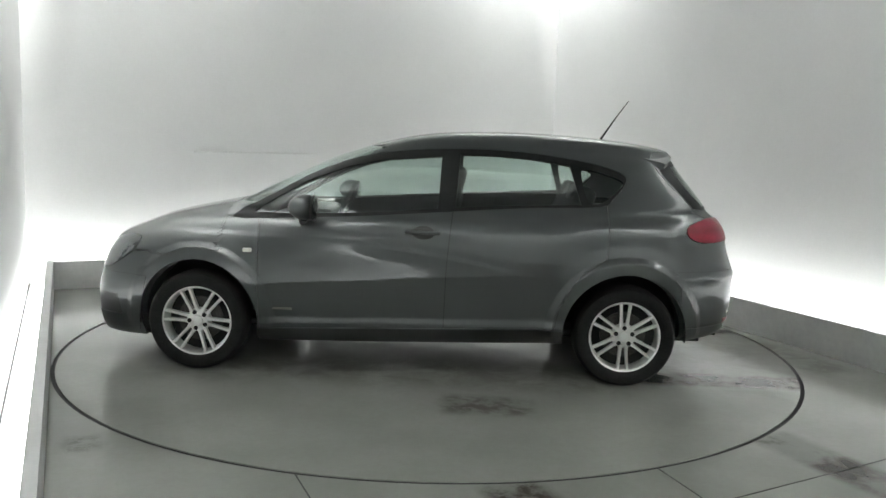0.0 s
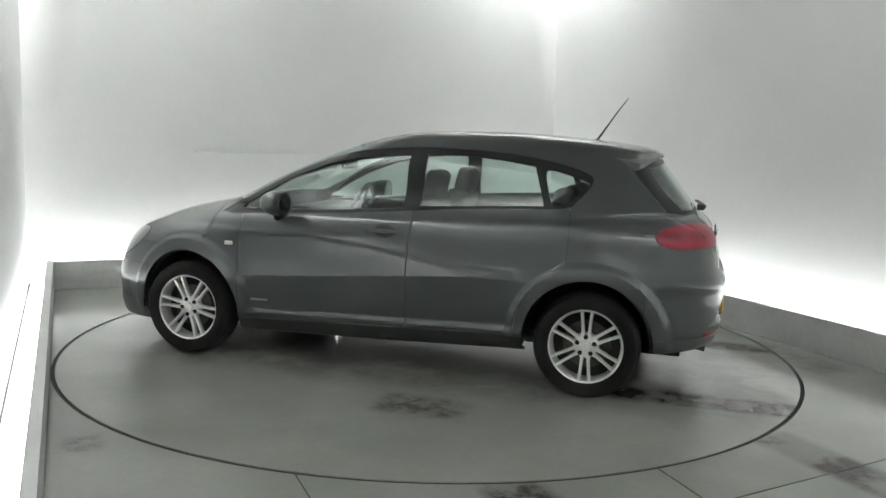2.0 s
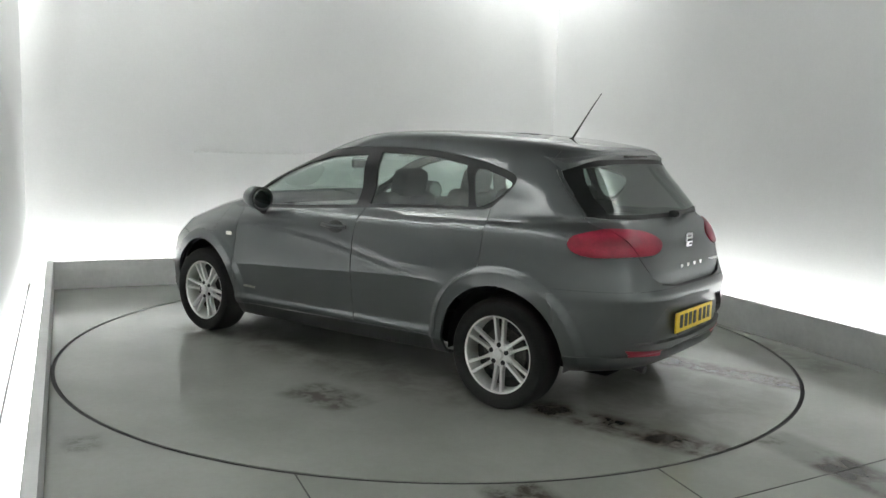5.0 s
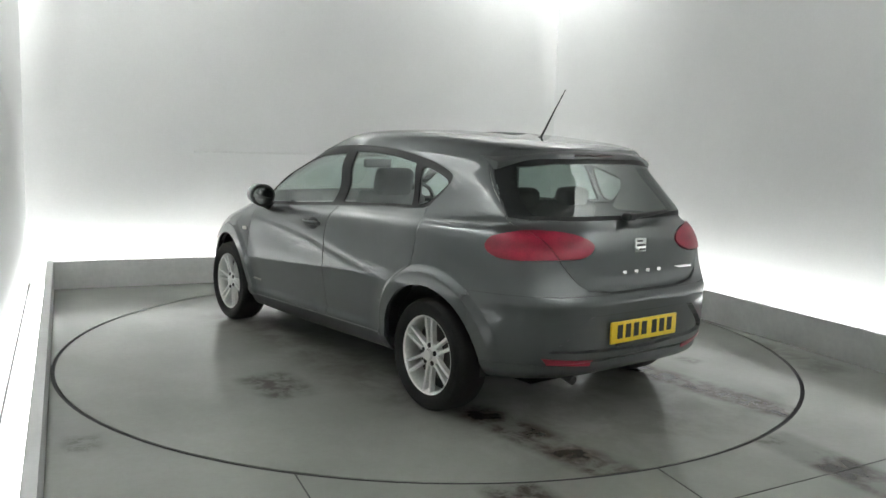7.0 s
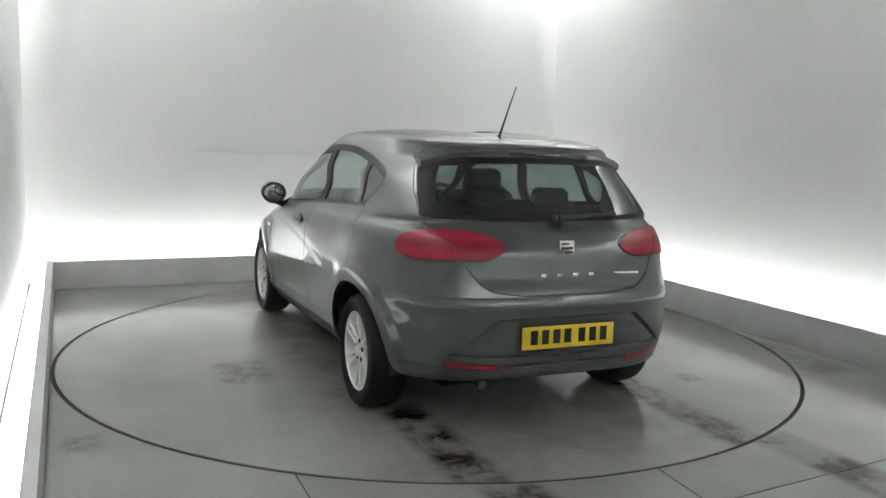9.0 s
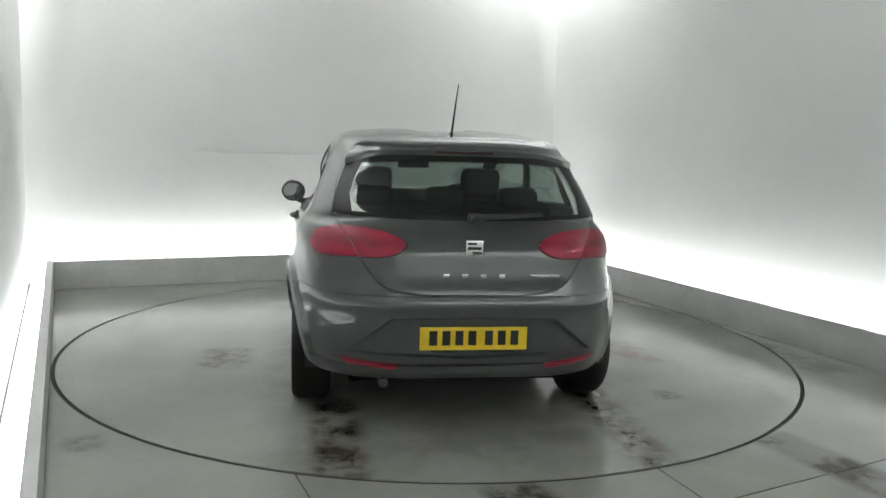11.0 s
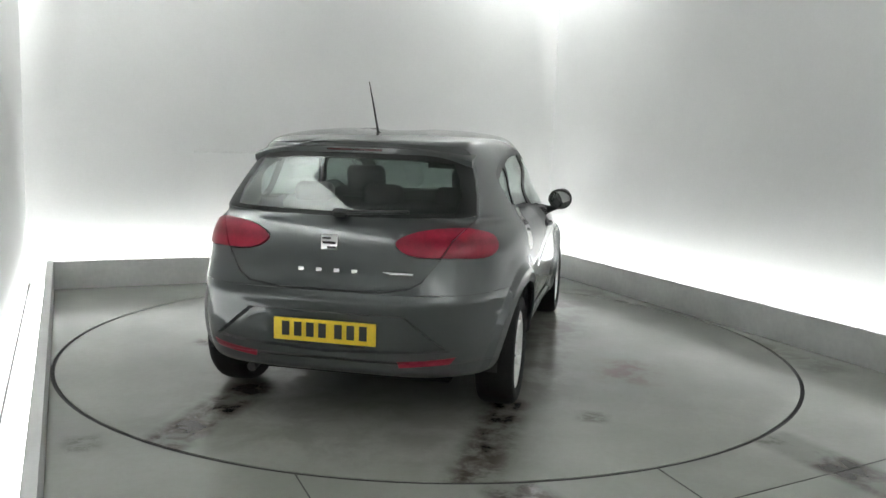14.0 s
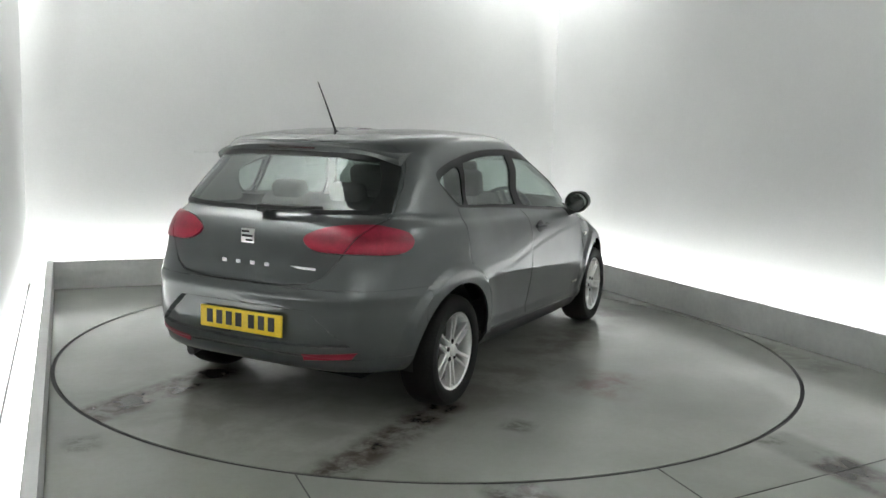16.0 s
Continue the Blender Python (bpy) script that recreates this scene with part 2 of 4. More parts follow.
def build_room():
    L, R = -LEFT - GAP_LEFT, RIGHT + GAP_RIGHT
    B = BACK + GAP_BACK
    slab("wall_back", L - 0.12, R + 0.12, B, B + 0.12, -0.1, WALL_H + 0.8, M["wall"], "smooth white studio wall lit from a cove below")
    slab("wall_left", L - 0.12, L, FRONT, B - 0.002, -0.1, WALL_H + 0.8, M["wall"], "smooth white studio wall beside a lit trough")
    slab("wall_right", R, R + 0.12, FRONT, B - 0.002, -0.1, WALL_H + 0.8, M["wall"], "smooth white studio wall washed by hidden light")
    slab("wall_front", L - 0.12, R + 0.12, FRONT - 0.12, FRONT - 0.002, -0.1, WALL_H + 0.8, M["wall"], "plain white studio wall closing the room")
    slab("ceiling", L - 0.12, R + 0.12, FRONT - 0.12, B + 0.12, WALL_H + 0.802, WALL_H + 0.9, M["wall"], "plain white ceiling slab", category="ceiling")
    slab("ceiling_raft", L + 0.40, R - 0.40, FRONT + 0.4, B - 0.40, WALL_H, WALL_H + 0.06, M["ceiling"], "grey lowered ceiling raft hiding cove lights", 0.01, "ceiling")
    slab("trough_floor_left", L, -LEFT - 0.052, FRONT, B, -0.05, -0.004, M["trim"], "white floor of the light trough", category="floor")
    slab("trough_floor_right", RIGHT + 0.02, R, FRONT, B, -0.05, -0.004, M["trim"], "white floor of the light trough", category="floor")
    slab("trough_floor_back", -LEFT - 0.05, RIGHT + 0.018, BACK + 0.02, B, -0.05, -0.004, M["trim"], "white floor of the light trough", category="floor")
    # skirting boards, with white caps on the trough side
    th = 0.018
    a = slab("skirting_back", -LEFT - 0.02, RIGHT + 0.02, BACK, BACK + th, -0.02, SKIRT_H, M["skirt"], "low grey painted skirting board", 0.003, "skirting")
    b = slab("skirting_right", RIGHT, RIGHT + th, FRONT, BACK - 0.002, -0.02, SKIRT_H, M["skirt"], "low grey painted skirting board", 0.003, "skirting")
    th = 0.05
    c = slab("skirting_left", -LEFT - th, -LEFT, FRONT, BACK - 0.002, -0.02, SKIRT_H, M["skirt"], "low grey painted skirting board with a pale cap", 0.003, "skirting")
    c.matrix_basis = ROOM @ pose(-LEFT, BACK, 0) @ pose(-th / 2, (FRONT - BACK) / 2, (SKIRT_H - 0.02) / 2)
    cap = slab("skirting_cap", 0, 1, 0, 1, 0, 1, M["trim"], "pale painted cap on the low skirting", 0, "skirting")
    cap.data.transform(Matrix.Diagonal((0.052, BACK - FRONT, 0.012, 1)))
    cap.matrix_basis = ROOM @ pose(-LEFT, BACK, 0) @ pose(-0.025, (FRONT - BACK) / 2, SKIRT_H + 0.005)
    slab("wall_gap", L + 0.0005, L + 0.011, -2.6, B - 0.03, -0.003, 0.006, M["dark"], "thin dark gap between wall and trough floor", 0, "joint")
    slab("wall_seam", -1.20, 0.05, B - 0.006, B + 0.001, 1.232, 1.252, M["skirt"], "faint horizontal seam on the white wall", 0.002, "seam")
    # lamps
    def strip(x0, x1, y0, y1, z, name, material, label):
        bm = box(0, 0, 0, x1 - x0, y1 - y0, 0.05, 0.012)
        ob = part("tube", bm, material, None, "", 40)
        t = thing(name, label, "strip light", ROOM @ pose((x0 + x1) / 2, (y0 + y1) / 2, z), group=name + "s")
        ob.parent = t
        part("batten", box(0, 0, -0.045 if z < 1 else 0.045, x1 - x0, y1 - y0 + 0.03, 0.03, 0.004), M["trim"], t)
    zl, zt = 0.066, WALL_H + 0.58
    gl = 0.155
    low, top = "cove_light", "ceiling_cove_light"
    wl, wt = "white strip light hidden in the trough behind the skirting", "unseen white strip light placed above the ceiling raft"
    strip(-LEFT, RIGHT, BACK + gl - 0.06, BACK + gl + 0.06, zl, low, M["tube"], wl)
    strip(RIGHT + gl - 0.05, RIGHT + gl + 0.04, FRONT + 0.3, BACK, zl, low, M["tube"], wl)
    strip(-LEFT - 0.172, -LEFT - 0.064, FRONT + 0.3, BACK, 0.062, low, M["tube"], wl)
    for x0, x1 in ((L + 0.8, L + 1.9), (R - 1.2, R - 0.5)):
        strip(x0, x1, B - 0.54, B - 0.48, zt, top, M["tube_top"], wt)
    strip(R - 0.54, R - 0.48, B - 1.5, B - 0.56, zt, top, M["tube_top"], wt)
    # unseen strip near the camera, added for more light from the front
    strip(R - 0.54, R - 0.48, FRONT + 1.0, -1.6, zt, top, M["tube_top"], wt)
    strip(L + 0.46, L + 0.56, -2.6, B - 0.95, zt, top, M["tube_top"], wt)
    # unseen strip behind the camera, added to brighten the car's near flank
    strip(L + 0.6, R - 0.6, FRONT + 0.46, FRONT + 0.56, zt, top, M["tube_top"], wt)


DISC_R = 2.438


def build_floor():
    # floor sheet with a round hole for the turntable
    bm = bmesh.new()
    n = 160
    x0, x1, y0, y1 = -LEFT - 0.03, RIGHT + 0.002, FRONT, BACK + 0.002
    r = DISC_R + 0.024
    def edge(a):
        c, s = math.cos(a), math.sin(a)
        k = min((x1 if c > 0 else x0) / c if abs(c) > 1e-6 else 1e9, (y1 if s > 0 else -BACK) / s if abs(s) > 1e-6 else 1e9)
        return c * k, s * k
    inner, outer, low = [], [], []
    angs = sorted([2 * math.pi * i / n for i in range(n)] + [math.atan2(y, x) % (2 * math.pi) for x in (x0, x1) for y in (y1, -BACK)])
    for a in angs:
        inner.append(bm.verts.new((r * math.cos(a), r * math.sin(a), 0)))
        low.append(bm.verts.new((r * math.cos(a), r * math.sin(a), -0.06)))
        ex, ey = edge(a)
        ex, ey = (ex, ey) if math.hypot(ex, ey) > r + 0.002 else ((r + 0.002) * math.cos(a), (r + 0.002) * math.sin(a))
        outer.append(bm.verts.new((ex, ey, 0)))
    k = len(angs)
    for i in range(k):
        j = (i + 1) % k
        bm.faces.new((inner[i], outer[i], outer[j], inner[j]))
        bm.faces.new((low[i], inner[i], inner[j], low[j]))
    v = [bm.verts.new(q) for q in ((x0, -BACK, 0), (x0, y0, 0), (x1, y0, 0), (x1, -BACK, 0))]
    bm.faces.new(v)
    bmesh.ops.recalc_face_normals(bm, faces=bm.faces)
    tagged(part("floor", bm, M["floor"], None, "worn grey painted floor with dirty tyre marks and a darker band", 0, ROOM), category="floor", kind="structure")
    tagged(part("turntable_pit", box(0, 0, -0.075, 5.2, 5.2, 0.02), M["dark"], None, "dark pit under the turntable", 0, ROOM), category="pit", kind="structure")
    def joint(ax, ay, bx, by):
        d = math.hypot(bx - ax, by - ay)
        ob = part("floor_joint", box(0, 0, 0.0005, d, 0.006, 0.003), M["joint"], None, "thin dark joint between floor plates", 0,
                  ROOM @ pose((ax + bx) / 2, (ay + by) / 2, 0, 0, 0, math.degrees(math.atan2(by - ay, bx - ax))))
        tagged(ob, category="joint", kind="structure")
    joint(-1.494, -1.94, -1.51, -2.86)
    joint(0.032, -2.455, -0.004, -2.83)
    joint(-0.9, -2.90, RIGHT - 0.02, -2.66)
    # turntable
    t = thing("turntable", "round grey painted car turntable flush with the floor", "turntable")
    bm = bmesh.new()
    ring_t = [bm.verts.new((DISC_R * math.cos(2 * math.pi * i / 180), DISC_R * math.sin(2 * math.pi * i / 180), 0)) for i in range(180)]
    ring_b = [bm.verts.new((q.co.x, q.co.y, -0.05)) for q in ring_t]
    bm.faces.new(ring_t)
    for i in range(180):
        bm.faces.new((ring_b[i], ring_b[(i + 1) % 180], ring_t[(i + 1) % 180], ring_t[i]))
    bmesh.ops.recalc_face_normals(bm, faces=bm.faces)
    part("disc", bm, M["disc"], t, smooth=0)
    # dark ring fills the open gap, its shade put in as colour
    part("rim", lathe([(DISC_R + 0.0005, -0.03), (DISC_R + 0.0005, -0.004), (DISC_R + 0.0225, -0.006), (DISC_R + 0.0225, -0.03)], 180, "z"), M["dark"], t, "dark ring standing in for the shaded gap round the turntable")
    return t


build_room()
turntable = build_floor()


# ---- car: body surface ----
# rings from sill to roof: front x, rear x, half width, front and rear squareness, z at front, middle, rear
LOWER_RINGS = [
    (2.030, -1.845, 0.775, 5.2, 4.5, 0.170, 0.190, 0.272),
    (2.045, -1.968, 0.822, 5.2, 4.5, 0.185, 0.205, 0.285),
    (2.075, -2.022, 0.858, 4.9, 4.5, 0.280, 0.290, 0.335),
    (2.080, -2.037, 0.878, 4.8, 4.5, 0.400, 0.410, 0.440),
    (2.065, -2.037, 0.884, 4.8, 4.5, 0.490, 0.520, 0.530),
    (2.045, -2.037, 0.886, 4.6, 4.4, 0.570, 0.600, 0.610),
    (2.027, -2.038, 0.887, 4.4, 4.4, 0.635, 0.670, 0.662),
    (2.010, -2.018, 0.887, 3.9, 4.4, 0.700, 0.745, 0.712),
    (1.970, -1.986, 0.887, 3.3, 4.4, 0.770, 0.820, 0.800),
]
UPPER_RINGS = [
    (1.825, -1.956, 0.887, 2.9, 4.4, 0.840, 0.885, 0.915),
    (1.630, -1.906, 0.876, 2.7, 4.4, 0.912, 0.948, 0.990),
    (1.345, -1.846, 0.846, 2.9, 4.4, 0.975, 0.988, 1.040),
    (1.160, -1.817, 0.820, 3.8, 5.0, 1.015, 1.030, 1.080),
    (0.894, -1.740, 0.768, 4.4, 5.0, 1.140, 1.150, 1.180),
    (0.612, -1.672, 0.712, 3.3, 5.0, 1.283, 1.280, 1.266),
    (0.368, -1.615, 0.658, 3.0, 5.2, 1.375, 1.384, 1.345),
    (0.110, -1.575, 0.580, 3.0, 5.2, 1.442, 1.458, 1.406),
    (-0.10, -1.40, 0.400, 3.2, 4.0, 1.476, 1.486, 1.444),
    (-0.28, -1.15, 0.220, 3.6, 4.0, 1.486, 1.494, 1.468),
]
RINGS = LOWER_RINGS + UPPER_RINGS
WHEEL_X, WHEEL_Z, ARCH_R, HUB_Z = 1.286, 0.310, 0.370, 0.303
NQ, NSUB, XC = 64, 7, -0.30


def both(pts):
    """A closed outline from its half on the positive side, from bottom centre to top centre."""
    return pts + [(-y, z) for y, z in reversed(pts) if y > 1e-4]


def superquarter(x_end, w, n, count):
    """Quarter outline from (x_end, 0) to (XC, w), evenly spaced."""
    a = np.linspace(0, np.pi / 2, 900)
    x = XC + (x_end - XC) * np.cos(a) ** (2 / n)
    y = w * np.sin(a) ** (2 / n)
    s = np.concatenate([[0], np.cumsum(np.hypot(np.diff(x), np.diff(y)))])
    u = np.linspace(0, s[-1], count)
    return np.interp(u, s, x), np.interp(u, s, y)


def smoothstep(a, b, x):
    t = np.clip((x - a) / (b - a), 0, 1)
    return t * t * (3 - 2 * t)


def body_grid():
    half = []
    for xf, xr, w, nf, nr, zf, zm, zr in RINGS:
        fx, fy = superquarter(xf, w, nf, NQ)
        rx, ry = superquarter(xr, w, nr, NQ)
        x = np.concatenate([fx, rx[::-1][1:]])
        y = np.concatenate([fy, ry[::-1][1:]])
        t = (x - xr) / (xf - xr)
        z = zr * (1 - t) * (1 - 2 * t) + zm * 4 * t * (1 - t) + zf * t * (2 * t - 1)
        half.append(np.stack([x, y, z], 1))
    half = np.array(half)
    levels = []
    k = len(half)
    for i in range(k - 1):
        p0, p1, p2, p3 = (half[min(max(i + j, 0), k - 1)] for j in (-1, 0, 1, 2))
        for t in np.arange(NSUB) / NSUB:
            c = 0.5 * (2 * p1 + (p2 - p0) * t + (2 * p0 - 5 * p1 + 4 * p2 - p3) * t * t + (3 * p1 - p0 - 3 * p2 + p3) * t ** 3)
            levels.append(c)
    levels.append(half[-1])
    g = np.array(levels)
    return g


CREASE_X = [-0.95, -0.58, -0.337, 0.0, 0.36, 0.80, 1.25, 1.75]
CREASE_Z = [0.655, 0.664, 0.712, 0.768, 0.804, 0.824, 0.828, 0.815]
LOWER_X, LOWER_Z = [-0.95, -0.58, -0.17, 0.35, 0.90], [0.650, 0.652, 0.624, 0.585, 0.550]
RECESS = both([(0.0, 0.398), (0.615, 0.425), (0.40, 0.598), (0.0, 0.602)])
RECESS_MID = both([(0.0, 0.403), (0.600, 0.4285), (0.395, 0.5915), (0.0, 0.5955)])
RECESS_IN = both([(0.0, 0.408), (0.585, 0.432), (0.39, 0.585), (0.0, 0.589)])


def displace(bm):
    """Flank crease, flared arches and the bumper's plate recess."""
    co = np.array([v.co[:] for v in bm.verts])
    x, y0, z = co[:, 0], co[:, 1], co[:, 2]
    y = np.abs(y0) * 0.99
    side = smoothstep(0.62, 0.80, y)
    crease = np.interp(x, CREASE_X, CREASE_Z)
    fade = smoothstep(-0.80, -0.45, x) * smoothstep(1.75, 1.35, x)
    up = z - crease
    scallop = smoothstep(0.0, 0.030, up) * np.clip(1 - (up - 0.030) / 0.12, 0, 1) ** 1.3
    shoulder = np.clip(up - 0.07, 0, 0.25)
    inset = 0.0042 * fade * scallop + shoulder * math.tan(radians(7)) + 0.35 * shoulder ** 2
    inset = inset * (1 - smoothstep(1.12, 1.30, z)) * (1 - 0.62 * smoothstep(-0.75, -1.15, x))
    # hollow wedge between the two creases, a flank that tucks in below and a flared sill
    low = np.interp(x, LOWER_X, LOWER_Z)
    mid = smoothstep(-1.0, -0.80, x) * smoothstep(1.02, 0.86, x)
    rise = np.clip(z - low, 0, None)
    inset = inset + mid * 0.055 * np.minimum(rise, np.clip(crease - low, 0, None)) * smoothstep(0.06, -0.12, up)
    inset = inset + 0.05 * np.clip(0.66 - z, 0, 0.30) * (1 - mid) + mid * 0.125 * np.clip(low - z, 0, 0.30)
    sill_z = np.interp(x, [-0.9, 0.9], [0.345, 0.300])
    inset = inset - mid * 0.017 * smoothstep(0.045, 0.0, z - sill_z)
    y = y - side * inset
    for wx in (-WHEEL_X, WHEEL_X):
        r = np.hypot(x - wx, z - WHEEL_Z)
        out = 0.024 if wx < 0 else 0.020
        y = y + side * out * smoothstep(0.478, 0.437, r) * smoothstep(0.16, 0.34, z)
        y = y + side * 0.010 * smoothstep(0.56, 0.46, r) * smoothstep(0.16, 0.34, z)
    rear = x < -1.75
    ins = np.array([rear[i] and inside(RECESS_MID, co[i][1], z[i]) for i in range(len(co))])
    lip = smoothstep(-1.7, -1.9, x)
    x = x + lip * 0.05 * np.clip(0.66 - z, 0, 0.30)
    x = x + np.where(ins, 0.024, 0)
    x = x + lip * 0.012 * smoothstep(0.31, 0.366, z) * smoothstep(0.374, 0.367, z)
    for v, xx, yy in zip(bm.verts, x, y):
        v.co.x = xx
        v.co.y = math.copysign(yy, v.co.y) if abs(v.co.y) > 1e-6 else 0.0


def body_mesh():
    g = body_grid()
    bm = bmesh.new()
    nl, nu = g.shape[:2]
    rows = []
    for i in range(nl):
        left = [bm.verts.new(g[i, j]) for j in range(nu)]
        right = [bm.verts.new((g[i, j][0], -g[i, j][1], g[i, j][2])) for j in range(nu - 2, 0, -1)]
        rows.append(left + right)
    n = len(rows[0])
    for a, b in zip(rows, rows[1:]):
        for j in range(n):
            bm.faces.new((a[j], a[(j + 1) % n], b[(j + 1) % n], b[j]))
    bm.faces.new(rows[-1])
    bm.normal_update()
    if sum(f.normal.z for f in bm.faces if f.calc_center_median().z > 1.4) < 0:
        bmesh.ops.reverse_faces(bm, faces=bm.faces)
    return bm


def inside(poly, a, b):
    c = False
    for i in range(len(poly)):
        (x1, y1), (x2, y2) = poly[i - 1], poly[i]
        if (y1 > b) != (y2 > b) and a < (x2 - x1) * (b - y1) / (y2 - y1) + x1:
            c = not c
    return c


def cut(bm, poly, view, near):
    """Cut the faces for which near() holds along a closed outline in side (x, z) or rear (y, z) view."""
    ax = 0 if view == "side" else 1
    lo0, hi0 = min(q[0] for q in poly) - 0.06, max(q[0] for q in poly) + 0.06
    lo1, hi1 = min(q[1] for q in poly) - 0.06, max(q[1] for q in poly) + 0.06
    pool = set()
    for f in bm.faces:
        c = f.calc_center_median()
        if lo0 < c[ax] < hi0 and lo1 < c.z < hi1 and near(c, f.normal):
            pool.add(f)
    for i in range(len(poly)):
        (a0, b0), (a1, b1) = poly[i - 1], poly[i]
        d = math.hypot(a1 - a0, b1 - b0)
        if d < 1e-5:
            continue
        ta, tb = (a1 - a0) / d, (b1 - b0) / d
        pick = []
        for f in pool:
            c = f.calc_center_median()
            pa, pb = c[ax] - a0, c.z - b0
            along, off = pa * ta + pb * tb, abs(-pa * tb + pb * ta)
            if -0.035 < along < d + 0.035 and off < 0.05:
                pick.append(f)
        if not pick:
            continue
        geom = list({e for f in pick for e in f.edges} | {v for f in pick for v in f.verts}) + pick
        co = (a0, 0, b0) if view == "side" else (0, a0, b0)
        no = (-tb, 0, ta) if view == "side" else (0, -tb, ta)
        res = bmesh.ops.bisect_plane(bm, geom=geom, dist=0.0012, plane_co=co, plane_no=no)
        pool = {f for f in pool if f.is_valid} | {f for f in res["geom"] if isinstance(f, bmesh.types.BMFace)}


def circle(cx, cz, r, n=40):
    return [(cx + r * math.cos(2 * math.pi * i / n), cz + r * math.sin(2 * math.pi * i / n)) for i in range(n)]


DLO = smooth_loop([(1.11, 0.932), (0.84, 1.095), (0.60, 1.228), (0.34, 1.320), (0.04, 1.366), (-0.25, 1.382), (-0.52, 1.380), (-0.78, 1.362), (-1.04, 1.322), (-1.20, 1.280), (-1.265, 1.245), (-1.255, 1.19), (-1.19, 1.115), (-1.11, 1.068), (-0.70, 1.046), (-0.25, 1.014), (0.25, 0.975), (0.70, 0.948)], 3)
PANE_F = [(0.98, 0.965), (0.84, 1.060), (0.62, 1.180), (0.40, 1.262), (0.16, 1.312), (-0.165, 1.336), (-0.15, 1.026), (0.30, 0.990), (0.70, 0.968)]
PANE_R = [(-0.255, 1.036), (-0.275, 1.350), (-0.50, 1.350), (-0.72, 1.334), (-0.93, 1.302), (-1.00, 1.075), (-0.65, 1.058)]
PANE_Q = smooth_loop([(-1.045, 1.095), (-1.00, 1.24), (-1.02, 1.285), (-1.14, 1.258), (-1.245, 1.218), (-1.225, 1.175), (-1.13, 1.095)], 3)
DOOR_F = [(0.905, 0.270), (-0.205, 0.308), (-0.215, 0.70), (-0.245, 1.05), (0.5, 1.05), (0.96, 0.985), (0.922, 0.90), (0.91, 0.60)]
DOOR_R = [(-0.205, 0.308), (-0.865, 0.330), (-0.885, 0.45), (-0.935, 0.57), (-1.02, 0.68), (-1.155, 0.77), (-1.165, 0.92), (-1.155, 1.075), (-0.245, 1.06), (-0.215, 0.70)]
SILL = [(0.92, 0.262), (-0.92, 0.322), (-0.93, 0.10), (0.93, 0.10)]
INTAKE = [(1.80, 0.300), (2.30, 0.300), (2.30, 0.425), (1.83, 0.425)]
HEADLAMP = smooth_loop([(2.03, 0.585), (1.90, 0.590), (1.74, 0.690), (1.70, 0.775), (1.83, 0.778), (1.98, 0.705)], 3)
TAILGATE = both([(0.0, 0.702), (0.25, 0.704), (0.40, 0.722), (0.465, 0.76), (0.53, 0.85), (0.585, 0.95), (0.675, 1.055), (0.648, 1.20), (0.592, 1.345), (0.54, 1.395), (0.0, 1.41)])
REAR_GLASS = both([(0.0, 1.045), (0.30, 1.048), (0.60, 1.056), (0.668, 1.064), (0.648, 1.16), (0.618, 1.25), (0.580, 1.342), (0.3, 1.358), (0.0, 1.360)])
TAIL_LAMP = smooth_loop([(0.322, 0.938), (0.375, 0.975), (0.470, 0.999), (0.600, 1.009), (0.675, 1.000), (0.742, 0.972), (0.770, 0.922), (0.762, 0.882), (0.720, 0.866), (0.600, 0.871), (0.440, 0.874), (0.358, 0.896)], 3)
FRIT = both([(0.0, 1.066), (0.30, 1.069), (0.575, 1.078), (0.585, 1.16), (0.556, 1.24), (0.520, 1.310), (0.3, 1.328), (0.0, 1.330)])
REFLECTOR = [(0.63, 0.398), (0.36, 0.374), (0.365, 0.342), (0.60, 0.362)]


def mirrored(poly):
    return [(-a, b) for a, b in poly]


